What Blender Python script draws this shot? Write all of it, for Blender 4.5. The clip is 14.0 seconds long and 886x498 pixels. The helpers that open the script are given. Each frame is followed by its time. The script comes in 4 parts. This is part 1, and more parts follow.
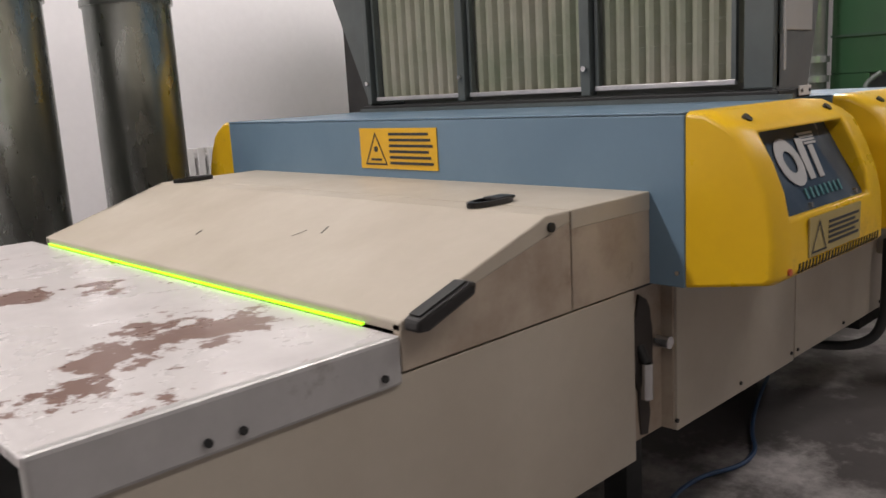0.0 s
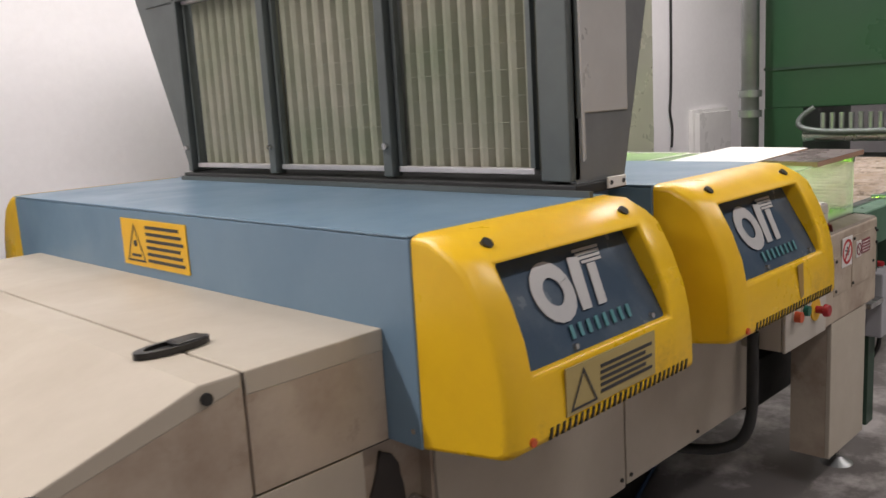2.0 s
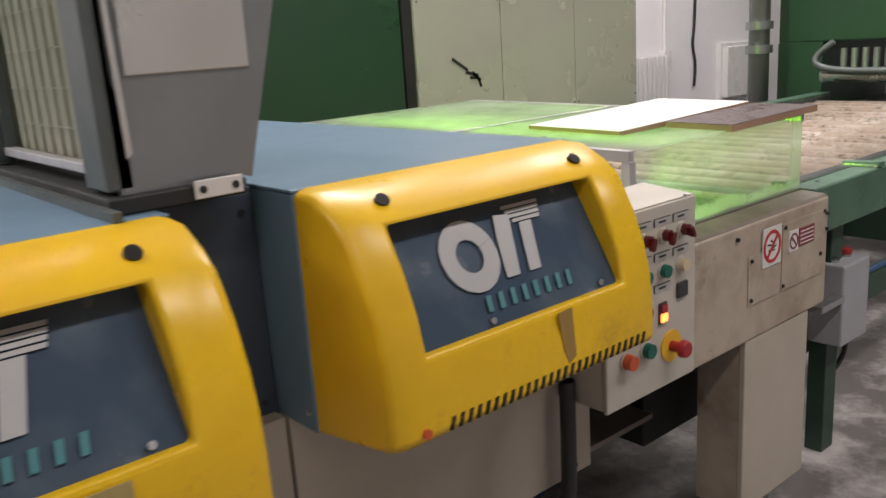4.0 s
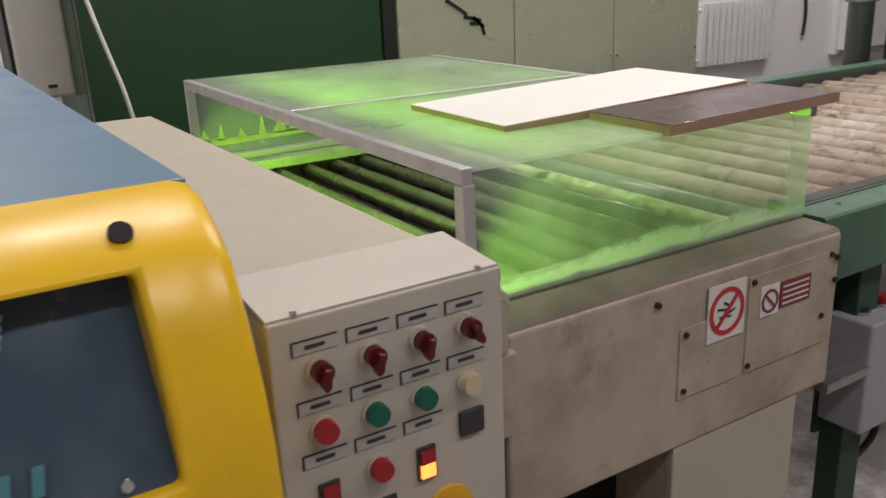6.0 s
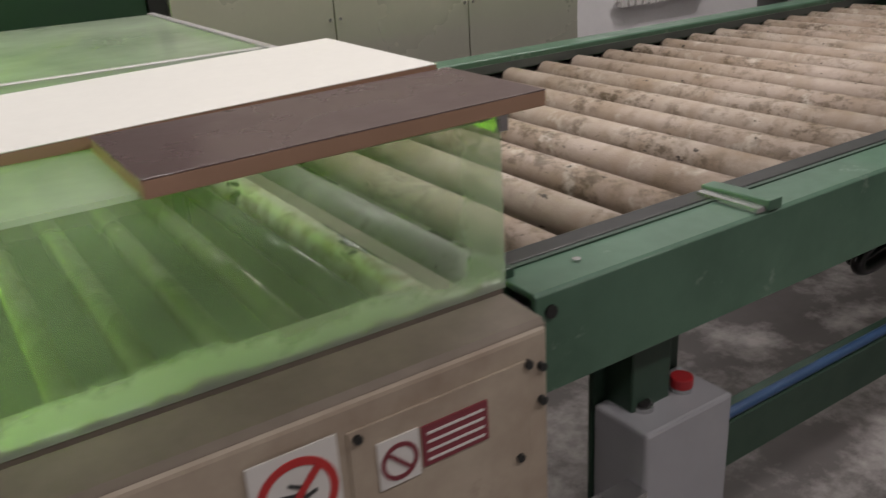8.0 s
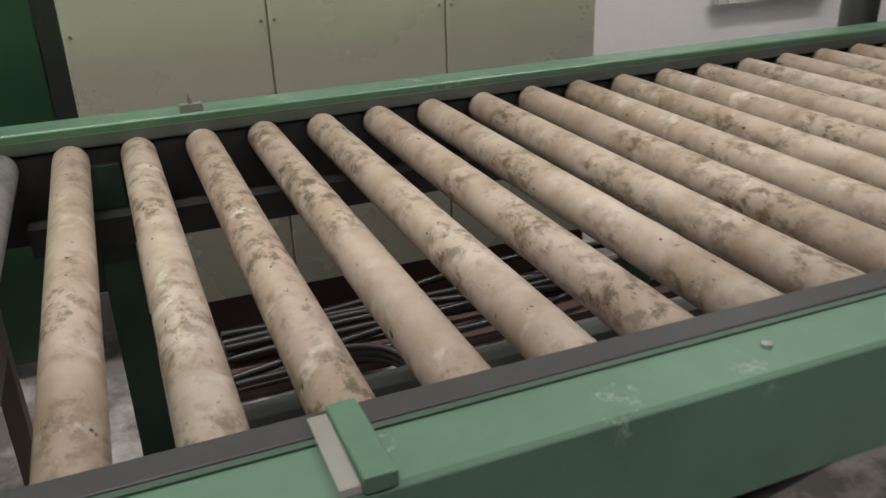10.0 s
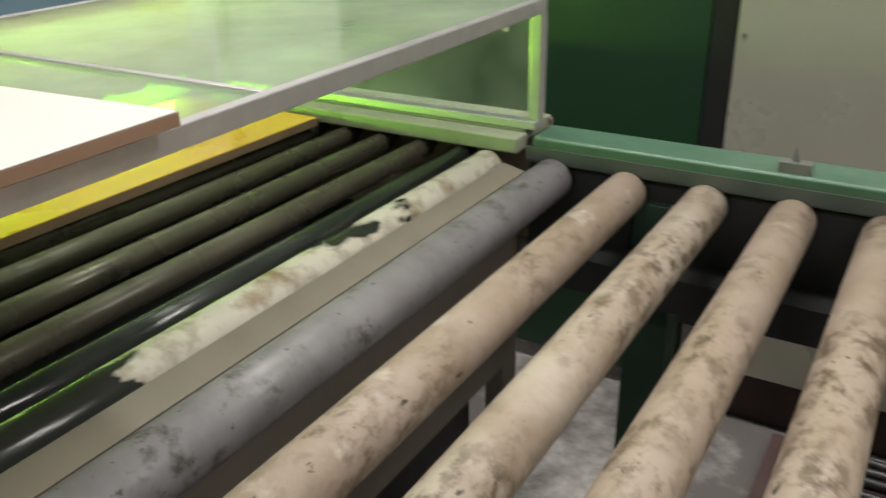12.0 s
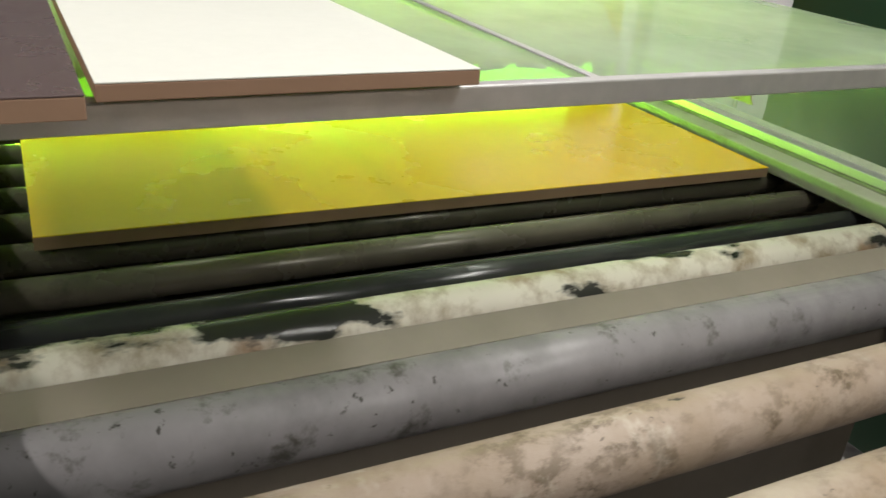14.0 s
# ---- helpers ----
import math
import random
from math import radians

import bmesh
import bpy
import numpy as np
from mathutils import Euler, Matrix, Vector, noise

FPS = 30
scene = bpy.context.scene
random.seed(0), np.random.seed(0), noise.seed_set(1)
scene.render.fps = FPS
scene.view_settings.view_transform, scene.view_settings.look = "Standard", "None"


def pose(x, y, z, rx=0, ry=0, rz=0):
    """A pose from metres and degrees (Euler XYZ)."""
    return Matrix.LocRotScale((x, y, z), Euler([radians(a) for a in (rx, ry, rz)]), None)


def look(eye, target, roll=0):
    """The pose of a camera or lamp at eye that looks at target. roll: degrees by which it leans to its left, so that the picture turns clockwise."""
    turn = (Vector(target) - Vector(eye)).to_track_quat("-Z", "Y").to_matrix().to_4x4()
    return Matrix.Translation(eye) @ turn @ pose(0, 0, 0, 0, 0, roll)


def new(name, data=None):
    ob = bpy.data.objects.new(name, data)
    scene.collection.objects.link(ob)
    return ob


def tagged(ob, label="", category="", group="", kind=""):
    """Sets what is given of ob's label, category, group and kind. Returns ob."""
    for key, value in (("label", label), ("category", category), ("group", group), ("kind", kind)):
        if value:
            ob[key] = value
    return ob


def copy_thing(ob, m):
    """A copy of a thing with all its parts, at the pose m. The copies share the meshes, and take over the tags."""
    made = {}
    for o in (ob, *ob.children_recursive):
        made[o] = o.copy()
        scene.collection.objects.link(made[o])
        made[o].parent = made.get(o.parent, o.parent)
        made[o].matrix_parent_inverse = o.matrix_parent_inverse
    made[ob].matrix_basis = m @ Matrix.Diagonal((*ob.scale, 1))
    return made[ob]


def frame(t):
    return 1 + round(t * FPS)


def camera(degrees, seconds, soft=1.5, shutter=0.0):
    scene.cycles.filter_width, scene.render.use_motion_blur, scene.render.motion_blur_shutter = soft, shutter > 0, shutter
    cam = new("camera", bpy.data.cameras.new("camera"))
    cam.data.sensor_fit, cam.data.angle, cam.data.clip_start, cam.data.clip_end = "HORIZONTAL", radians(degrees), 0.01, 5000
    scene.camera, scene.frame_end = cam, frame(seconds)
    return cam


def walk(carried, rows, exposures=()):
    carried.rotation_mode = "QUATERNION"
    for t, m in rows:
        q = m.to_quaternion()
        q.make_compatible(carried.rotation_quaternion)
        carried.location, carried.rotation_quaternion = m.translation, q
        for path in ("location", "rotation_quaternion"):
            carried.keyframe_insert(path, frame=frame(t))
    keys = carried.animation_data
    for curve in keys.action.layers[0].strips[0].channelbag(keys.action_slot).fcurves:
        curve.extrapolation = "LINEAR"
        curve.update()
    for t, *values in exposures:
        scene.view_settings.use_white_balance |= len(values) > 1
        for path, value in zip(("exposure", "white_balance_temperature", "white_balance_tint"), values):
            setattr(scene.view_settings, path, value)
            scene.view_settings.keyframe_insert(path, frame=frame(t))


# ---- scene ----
cam = camera(55.8, 14.0, shutter=0.3)
PATH = [
    (0, (4.523, -1.048, 1.468), (5.878, 0.374, 1.092), -3.3),
    (0.5, (4.698, -1.172, 1.521), (5.993, 0.296, 1.111), -2.2),
    (1, (4.812, -1.228, 1.57), (6.097, 0.248, 1.156), -2.3),
    (1.5, (4.947, -1.171, 1.597), (6.314, 0.249, 1.255), -2.2),
    (2, (5.138, -1.136, 1.597), (6.528, 0.26, 1.252), -3.4),
    (2.5, (5.406, -1.207, 1.594), (6.725, 0.235, 1.171), -3.3),
    (3, (5.631, -1.233, 1.594), (6.884, 0.251, 1.116), -3.3),
    (3.5, (5.889, -1.168, 1.593), (7.173, 0.292, 1.123), -3.4),
    (4, (6.161, -1.159, 1.58), (7.407, 0.328, 1.091), -3.8),
    (4.2, (6.28, -1.166, 1.585), (7.498, 0.338, 1.084), -3.2),
    (6.3, (7.181, -0.951, 1.567), (8.084, 0.718, 0.934), -2.6),
    (6.5, (7.265, -0.935, 1.569), (8.115, 0.758, 0.928), -2.6),
    (7, (7.459, -0.881, 1.547), (8.301, 0.799, 0.863), -2.6),
    (7.5, (7.707, -0.778, 1.54), (8.681, 0.807, 0.805), -3.0),
    (8, (7.94, -0.747, 1.523), (8.93, 0.818, 0.768), -3.6),
    (8.5, (8.207, -0.762, 1.555), (9.119, 0.833, 0.764), -3.7),
    (8.7, (8.277, -0.745, 1.549), (9.213, 0.834, 0.755), -3.1),
    (10.8, (9.044, -0.336, 1.541), (9.198, 1.479, 0.716), -0.4),
    (11, (9.066, -0.249, 1.529), (9.044, 1.567, 0.693), 0.1),
    (11.5, (9.089, -0.099, 1.536), (8.632, 1.652, 0.684), 0.5),
    (12, (9.155, -0.02, 1.544), (8.204, 1.53, 0.712), -1.1),
    (12.5, (9.184, 0.035, 1.54), (7.841, 1.282, 0.739), -2.1),
    (13, (9.188, 0.043, 1.522), (7.623, 0.991, 0.715), -1.4),
    (13.5, (9.176, 0.081, 1.504), (7.565, 0.936, 0.682), 2.2),
    (14, (9.188, 0.134, 1.504), (7.598, 1.01, 0.665), 5.9),
]
walk(cam, [(t, look(eye, target, roll)) for t, eye, target, roll in PATH],
     exposures=((0.0, -0.17, 6500, 10), (0.5, 0.14, 6500, 10), (1.0, 0.14, 6500, 10), (2.0, 0.12, 6500, 10), (4.0, 0.15, 6500, 10), (6.5, -0.3, 6500, 10), (7.5, -0.36, 6500, 10), (8.5, -0.62, 6500, 10), (10.8, 0.0, 6500, 1), (12.0, -0.15, 6500, 1), (12.5, -0.2, 6500, 1), (13.5, -0.27, 6500, 1), (14.0, -0.16, 6500, 1)))

# ---- world and lights ----
FLOOR = 0.15   # height of the hall floor in this frame of reference
world = bpy.data.worlds.new("world")
scene.world = world
world.use_nodes = True
world.node_tree.nodes["Background"].inputs[0].default_value = (0.75, 0.85, 1.0, 1)
world.node_tree.nodes["Background"].inputs[1].default_value = 0.1


def area_lamp(name, m, sx, sy, watts, color):
    d = bpy.data.lights.new(name, "AREA")
    d.shape, d.size, d.size_y, d.energy, d.color = "RECTANGLE", sx, sy, watts, color
    ob = new(name, d)
    ob.matrix_world = m
    return ob


# ceiling lamps of the hall, none in view, two rows along the line; the front row is added fill for fronts and wall,
# stronger to the right
for lx, front in ((1.0, 22), (4.6, 40), (8.2, 70), (11.8, 92)):
    for ly, watts in ((-2.4, front), (1.7, 132)):
        area_lamp("ceiling_tube_light", pose(lx, ly, 4.55), 2.4, 0.35, watts, (1.0, 0.925, 0.905))
# ultraviolet tunnel: its visible spill is yellow-green
area_lamp("tunnel_light", pose(7.655, 0.66, 1.077, 0, -90, 0), 0.04, 1.2, 10.5, (0.42, 1.0, 0.05))

# ---- materials ----


def nodes(name):
    m = bpy.data.materials.new(name)
    m.use_nodes = True
    nt = m.node_tree
    return m, nt, nt.nodes["Principled BSDF"]


def link(nt, a, b):
    nt.links.new(a, b)


def noise_fac(nt, scale, detail=4.0, lo=0.35, hi=0.65, stretch=None, rough=0.6, vary=False):
    tc = nt.nodes.new("ShaderNodeTexCoord")
    out = tc.outputs["Object"]
    if vary:
        # each piece takes its own stretch of the pattern
        info = nt.nodes.new("ShaderNodeObjectInfo")
        k = nt.nodes.new("ShaderNodeMath")
        k.operation, k.inputs[1].default_value = "MULTIPLY", 31.0
        link(nt, info.outputs["Random"], k.inputs[0])
        ad = nt.nodes.new("ShaderNodeVectorMath")
        link(nt, out, ad.inputs[0])
        link(nt, k.outputs[0], ad.inputs[1])
        out = ad.outputs[0]
    if stretch:
        mp = nt.nodes.new("ShaderNodeMapping")
        mp.inputs["Scale"].default_value = stretch
        link(nt, out, mp.inputs[0])
        out = mp.outputs[0]
    n = nt.nodes.new("ShaderNodeTexNoise")
    n.inputs["Scale"].default_value, n.inputs["Detail"].default_value = scale, detail
    n.inputs["Roughness"].default_value = rough
    link(nt, out, n.inputs["Vector"])
    r = nt.nodes.new("ShaderNodeMapRange")
    r.inputs[1].default_value, r.inputs[2].default_value = lo, hi
    link(nt, n.outputs["Fac"], r.inputs[0])
    return r.outputs[0], n.outputs["Fac"]


def mixed(nt, fac, a, b):
    mx = nt.nodes.new("ShaderNodeMix")
    mx.data_type = "RGBA"
    if isinstance(fac, float):
        mx.inputs[0].default_value = fac
    else:
        link(nt, fac, mx.inputs[0])
    for i, c in ((6, a), (7, b)):
        if isinstance(c, tuple):
            mx.inputs[i].default_value = (*c, 1)
        else:
            link(nt, c, mx.inputs[i])
    return mx.outputs[2]


def bump(nt, b, height, strength, dist=0.002):
    bp = nt.nodes.new("ShaderNodeBump")
    bp.inputs["Strength"].default_value, bp.inputs["Distance"].default_value = strength, dist
    link(nt, height, bp.inputs["Height"])
    link(nt, bp.outputs[0], b.inputs["Normal"])


def surface(name, base, stain, rough=0.5, metal=0.0, big=3.0, fine=60.0, wear=None, wear_at=(0.62, 0.7), wear_scale=9.0,
            stain_at=(0.35, 0.75), bump_strength=0.15, stretch=None, coat=0.0, vary=False, spots=None):
    """Painted, plastic or metal surface: broad stains, fine grain, optional worn patches."""
    m, nt, b = nodes(name)
    f1, _ = noise_fac(nt, big, 5, *stain_at, stretch=stretch, vary=vary)
    f2, raw = noise_fac(nt, fine, 3, 0.3, 0.7, stretch=stretch)
    col = mixed(nt, f1, base, stain)
    dark = tuple(c * 0.86 for c in base)
    grain = nt.nodes.new("ShaderNodeMath")
    grain.operation, grain.inputs[1].default_value = "MULTIPLY", 0.25
    link(nt, f2, grain.inputs[0])
    col = mixed(nt, grain.outputs[0], col, dark)
    if wear:
        f3, _ = noise_fac(nt, wear_scale, 8, *wear_at, rough=0.7, vary=vary)
        col = mixed(nt, f3, col, wear)
    if spots:
        f4, _ = noise_fac(nt, 70, 3, 0.66, 0.72, vary=vary)
        col = mixed(nt, f4, col, spots)
    link(nt, col, b.inputs["Base Color"])
    rr = nt.nodes.new("ShaderNodeMapRange")
    rr.inputs[3].default_value, rr.inputs[4].default_value = max(0.05, rough - 0.1), min(1, rough + 0.12)
    link(nt, f1, rr.inputs[0])
    link(nt, rr.outputs[0], b.inputs["Roughness"])
    b.inputs["Metallic"].default_value = metal
    b.inputs["Coat Weight"].default_value = coat
    if bump_strength:
        bump(nt, b, raw, bump_strength, 0.001)
    return m


M = {}
M["beige"] = surface("beige_paint", (0.475, 0.428, 0.35), (0.4, 0.35, 0.28), 0.5, wear=(0.3, 0.22, 0.15), wear_at=(0.7, 0.8), wear_scale=5)
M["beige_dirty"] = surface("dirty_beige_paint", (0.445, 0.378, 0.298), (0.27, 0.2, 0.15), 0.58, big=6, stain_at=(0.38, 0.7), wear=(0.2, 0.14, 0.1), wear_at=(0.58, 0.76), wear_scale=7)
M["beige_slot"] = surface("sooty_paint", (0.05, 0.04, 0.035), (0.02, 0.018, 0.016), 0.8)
M["cabinet"] = surface("cabinet_sheet", (0.6, 0.585, 0.49), (0.52, 0.5, 0.42), 0.3, metal=0.2, big=1.5)
M["panel_grey"] = surface("light_grey_paint", (0.52, 0.485, 0.425), (0.45, 0.415, 0.36), 0.45)
M["yellow"] = surface("yellow_plastic", (0.83, 0.52, 0.012), (0.72, 0.42, 0.012), 0.33, big=4, wear=(0.36, 0.2, 0.03), wear_at=(0.6, 0.8), wear_scale=7, bump_strength=0.05)
M["blue"] = surface("blue_grey_paint", (0.155, 0.245, 0.33), (0.125, 0.205, 0.285), 0.42, big=2.5, bump_strength=0.06)
M["navy"] = surface("dark_blue_plate", (0.052, 0.08, 0.118), (0.09, 0.12, 0.155), 0.2, big=9, stain_at=(0.45, 0.7), bump_strength=0.03)
# blue of the modules with the shade of the gap put into the colour
M["navy_gap"] = surface("shaded_blue_paint", (0.05, 0.07, 0.1), (0.04, 0.055, 0.08), 0.5)
M["white_logo"] = surface("white_print", (0.47, 0.465, 0.46), (0.34, 0.345, 0.36), 0.4, fine=200)
M["teal_logo"] = surface("teal_print", (0.07, 0.23, 0.25), (0.055, 0.17, 0.2), 0.4)
M["sign_yellow"] = surface("yellow_label", (0.8, 0.46, 0.02), (0.7, 0.4, 0.03), 0.45)
M["sign_olive"] = surface("faded_label", (0.42, 0.33, 0.13), (0.35, 0.27, 0.1), 0.45)
M["black"] = surface("black_plastic", (0.009, 0.008, 0.008), (0.016, 0.015, 0.014), 0.38)
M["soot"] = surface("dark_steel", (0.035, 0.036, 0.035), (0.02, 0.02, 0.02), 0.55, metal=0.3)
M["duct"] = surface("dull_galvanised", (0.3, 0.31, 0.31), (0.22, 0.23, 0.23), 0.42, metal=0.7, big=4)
M["duct_dark"] = surface("darker_grey_steel", (0.14, 0.16, 0.155), (0.09, 0.1, 0.1), 0.45, metal=0.5)
M["galv"] = surface("galvanised_spiral", (0.34, 0.36, 0.34), (0.2, 0.22, 0.2), 0.3, metal=0.85, big=7, fine=30, stretch=(1, 1, 0.35))
M["steel"] = surface("bright_steel", (0.62, 0.62, 0.62), (0.5, 0.5, 0.5), 0.25, metal=0.9)
M["alu"] = surface("brushed_aluminium", (0.62, 0.6, 0.6), (0.5, 0.49, 0.5), 0.38, metal=0.6, stretch=(1, 6, 6))
M["filter"] = surface("filter_fleece", (0.33, 0.315, 0.25), (0.22, 0.25, 0.17), 0.9, big=5, fine=120, bump_strength=0.4)
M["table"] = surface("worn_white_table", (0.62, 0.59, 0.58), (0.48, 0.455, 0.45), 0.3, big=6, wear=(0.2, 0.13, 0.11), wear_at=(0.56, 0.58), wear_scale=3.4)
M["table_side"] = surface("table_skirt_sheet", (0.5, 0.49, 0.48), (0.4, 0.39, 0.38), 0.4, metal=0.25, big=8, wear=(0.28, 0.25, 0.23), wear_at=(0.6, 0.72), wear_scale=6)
M["green_wall"] = surface("dark_green_sheet", (0.025, 0.075, 0.035), (0.02, 0.06, 0.03), 0.35, big=1.5)
M["green"] = surface("green_machine_paint", (0.09, 0.175, 0.118), (0.055, 0.112, 0.074), 0.4, big=6, wear=(0.3, 0.37, 0.31), wear_at=(0.6, 0.7), wear_scale=8)
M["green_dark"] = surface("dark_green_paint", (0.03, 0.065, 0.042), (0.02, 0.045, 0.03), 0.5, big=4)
M["roller_grey"] = surface("grey_roller_sleeve", (0.265, 0.25, 0.262), (0.17, 0.16, 0.165), 0.38, big=9, stain_at=(0.4, 0.65), wear=(0.07, 0.065, 0.055), wear_at=(0.55, 0.66), wear_scale=16, bump_strength=0.15, vary=True, spots=(0.05, 0.045, 0.04))
M["roller_thin"] = surface("oily_brown_roller", (0.16, 0.138, 0.108), (0.09, 0.079, 0.06), 0.27, metal=0.2, big=5, stain_at=(0.35, 0.7), wear=(0.05, 0.046, 0.036), wear_at=(0.56, 0.68), wear_scale=9, bump_strength=0.1, vary=True)
M["roller_black"] = surface("glossy_black_roller", (0.03, 0.032, 0.034), (0.05, 0.05, 0.048), 0.2, metal=0.3, big=8, bump_strength=0.1)


def caked(name):
    """Dark glossy sleeve under flakes of dried white lacquer."""
    m, nt, b = nodes(name)
    cake, raw = noise_fac(nt, 7.0, 6, 0.4, 0.43, stretch=(1.3, 0.55, 1.3), rough=0.55)
    dirt, _ = noise_fac(nt, 22, 5, 0.45, 0.66)
    brown, _ = noise_fac(nt, 9, 5, 0.55, 0.7)
    white = mixed(nt, dirt, (0.72, 0.67, 0.58), (0.36, 0.29, 0.2))
    white = mixed(nt, brown, white, (0.3, 0.17, 0.09))
    link(nt, mixed(nt, cake, (0.035, 0.036, 0.032), white), b.inputs["Base Color"])
    rr = nt.nodes.new("ShaderNodeMapRange")
    rr.inputs[3].default_value, rr.inputs[4].default_value = 0.2, 0.62
    link(nt, cake, rr.inputs[0])
    link(nt, rr.outputs[0], b.inputs["Roughness"])
    bump(nt, b, raw, 0.9, 0.004)
    return m


M["roller_white"] = caked("caked_white_roller")


def sleeve(name):
    """Beige sleeve: smooth clean stretches, pitted brown crusts in clusters, dark specks and pale scuffs."""
    m, nt, b = nodes(name)
    info = nt.nodes.new("ShaderNodeObjectInfo")
    cluster, _ = noise_fac(nt, 5.5, 4, 0.4, 0.62, vary=True)
    pits, rawp = noise_fac(nt, 42, 6, 0.47, 0.6, stretch=(1, 0.65, 1), rough=0.68, vary=True)
    cloud, _ = noise_fac(nt, 10, 5, 0.38, 0.68, vary=True)
    specks, _ = noise_fac(nt, 60, 3, 0.67, 0.72, stretch=(1, 0.5, 1), vary=True)
    scuff, _ = noise_fac(nt, 12, 4, 0.6, 0.72, vary=True)
    tone = mixed(nt, info.outputs["Random"], (0.46, 0.395, 0.33), (0.385, 0.305, 0.25))
    col = mixed(nt, cloud, tone, (0.31, 0.235, 0.17))
    col = mixed(nt, scuff, col, (0.55, 0.49, 0.42))
    both = nt.nodes.new("ShaderNodeMath")
    both.operation = "MULTIPLY"
    link(nt, cluster, both.inputs[0])
    link(nt, pits, both.inputs[1])
    col = mixed(nt, both.outputs[0], col, (0.12, 0.088, 0.055))
    col = mixed(nt, specks, col, (0.05, 0.04, 0.03))
    link(nt, col, b.inputs["Base Color"])
    b.inputs["Roughness"].default_value = 0.52
    bump(nt, b, rawp, 0.6, 0.002)
    return m


M["roller"] = sleeve("stained_roller_sleeve")
M["plate"] = surface("taupe_sheet", (0.23, 0.195, 0.16), (0.18, 0.155, 0.125), 0.55, big=5)
M["white_board"] = surface("white_laminate", (0.77, 0.765, 0.72), (0.74, 0.735, 0.69), 0.5, big=1.2, bump_strength=0.0)
M["dark_board"] = surface("brown_laminate", (0.11, 0.075, 0.075), (0.09, 0.06, 0.06), 0.3, big=6, bump_strength=0.05)
M["mdf"] = surface("fibreboard_edge", (0.36, 0.22, 0.15), (0.28, 0.17, 0.11), 0.85, fine=150)
M["wet_yellow"] = surface("wet_yellow_lacquer", (0.88, 0.52, 0.015), (0.82, 0.48, 0.015), 0.27, big=3, bump_strength=0.03)
M["white_wall"] = surface("white_plaster", (0.9, 0.885, 0.9), (0.84, 0.82, 0.84), 0.8, big=0.8, fine=25)
M["white_enamel"] = surface("white_enamel", (0.8, 0.79, 0.78), (0.72, 0.71, 0.7), 0.35)
M["concrete"] = surface("dark_floor_concrete", (0.15, 0.137, 0.133), (0.095, 0.087, 0.084), 0.4, big=1.2, fine=18, wear=(0.47, 0.44, 0.43), wear_at=(0.48, 0.66), wear_scale=2.6)
M["ceiling"] = surface("ceiling_sheet", (0.6, 0.6, 0.58), (0.5, 0.5, 0.48), 0.8)
M["red"] = surface("red_plastic", (0.38, 0.02, 0.025), (0.3, 0.015, 0.02), 0.35)
M["red_dark"] = surface("dark_red_plastic", (0.1, 0.007, 0.01), (0.075, 0.005, 0.007), 0.3)
M["red_print"] = surface("red_print", (0.5, 0.03, 0.03), (0.42, 0.03, 0.03), 0.4)
M["maroon"] = surface("maroon_label", (0.22, 0.035, 0.05), (0.17, 0.03, 0.04), 0.4)
M["green_btn"] = surface("green_button", (0.005, 0.12, 0.085), (0.004, 0.09, 0.06), 0.35)
M["ivory"] = surface("ivory_button", (0.62, 0.52, 0.36), (0.55, 0.45, 0.3), 0.35)
M["orange"] = surface("orange_button", (0.6, 0.1, 0.03), (0.5, 0.08, 0.03), 0.35)
M["grey_box"] = surface("grey_enclosure", (0.36, 0.36, 0.38), (0.3, 0.3, 0.32), 0.45)
M["label_white"] = surface("white_label", (0.72, 0.7, 0.68), (0.62, 0.6, 0.57), 0.45)
M["label_silver"] = surface("silver_label", (0.55, 0.54, 0.52), (0.45, 0.44, 0.42), 0.35, metal=0.3)
M["ink"] = surface("dark_ink", (0.03, 0.03, 0.03), (0.05, 0.05, 0.05), 0.5)
M["blue_cable"] = surface("blue_cable_sheath", (0.035, 0.085, 0.19), (0.025, 0.065, 0.15), 0.4)
M["grime"] = surface("brown_grime", (0.3, 0.18, 0.05), (0.42, 0.27, 0.05), 0.6, big=30)
M["rust"] = surface("rusty_base", (0.09, 0.05, 0.045), (0.05, 0.03, 0.03), 0.7)


def glow(name, color, strength):
    m, nt, b = nodes(name)
    b.inputs["Base Color"].default_value = (*color, 1)
    b.inputs["Emission Color"].default_value = (*color, 1)
    b.inputs["Emission Strength"].default_value = strength
    return m


M["uv_slit"] = glow("uv_light_slit", (0.36, 1.0, 0.01), 1.9)
M["lamp_on"] = glow("lit_lamp_button", (1.0, 0.25, 0.05), 3.0)


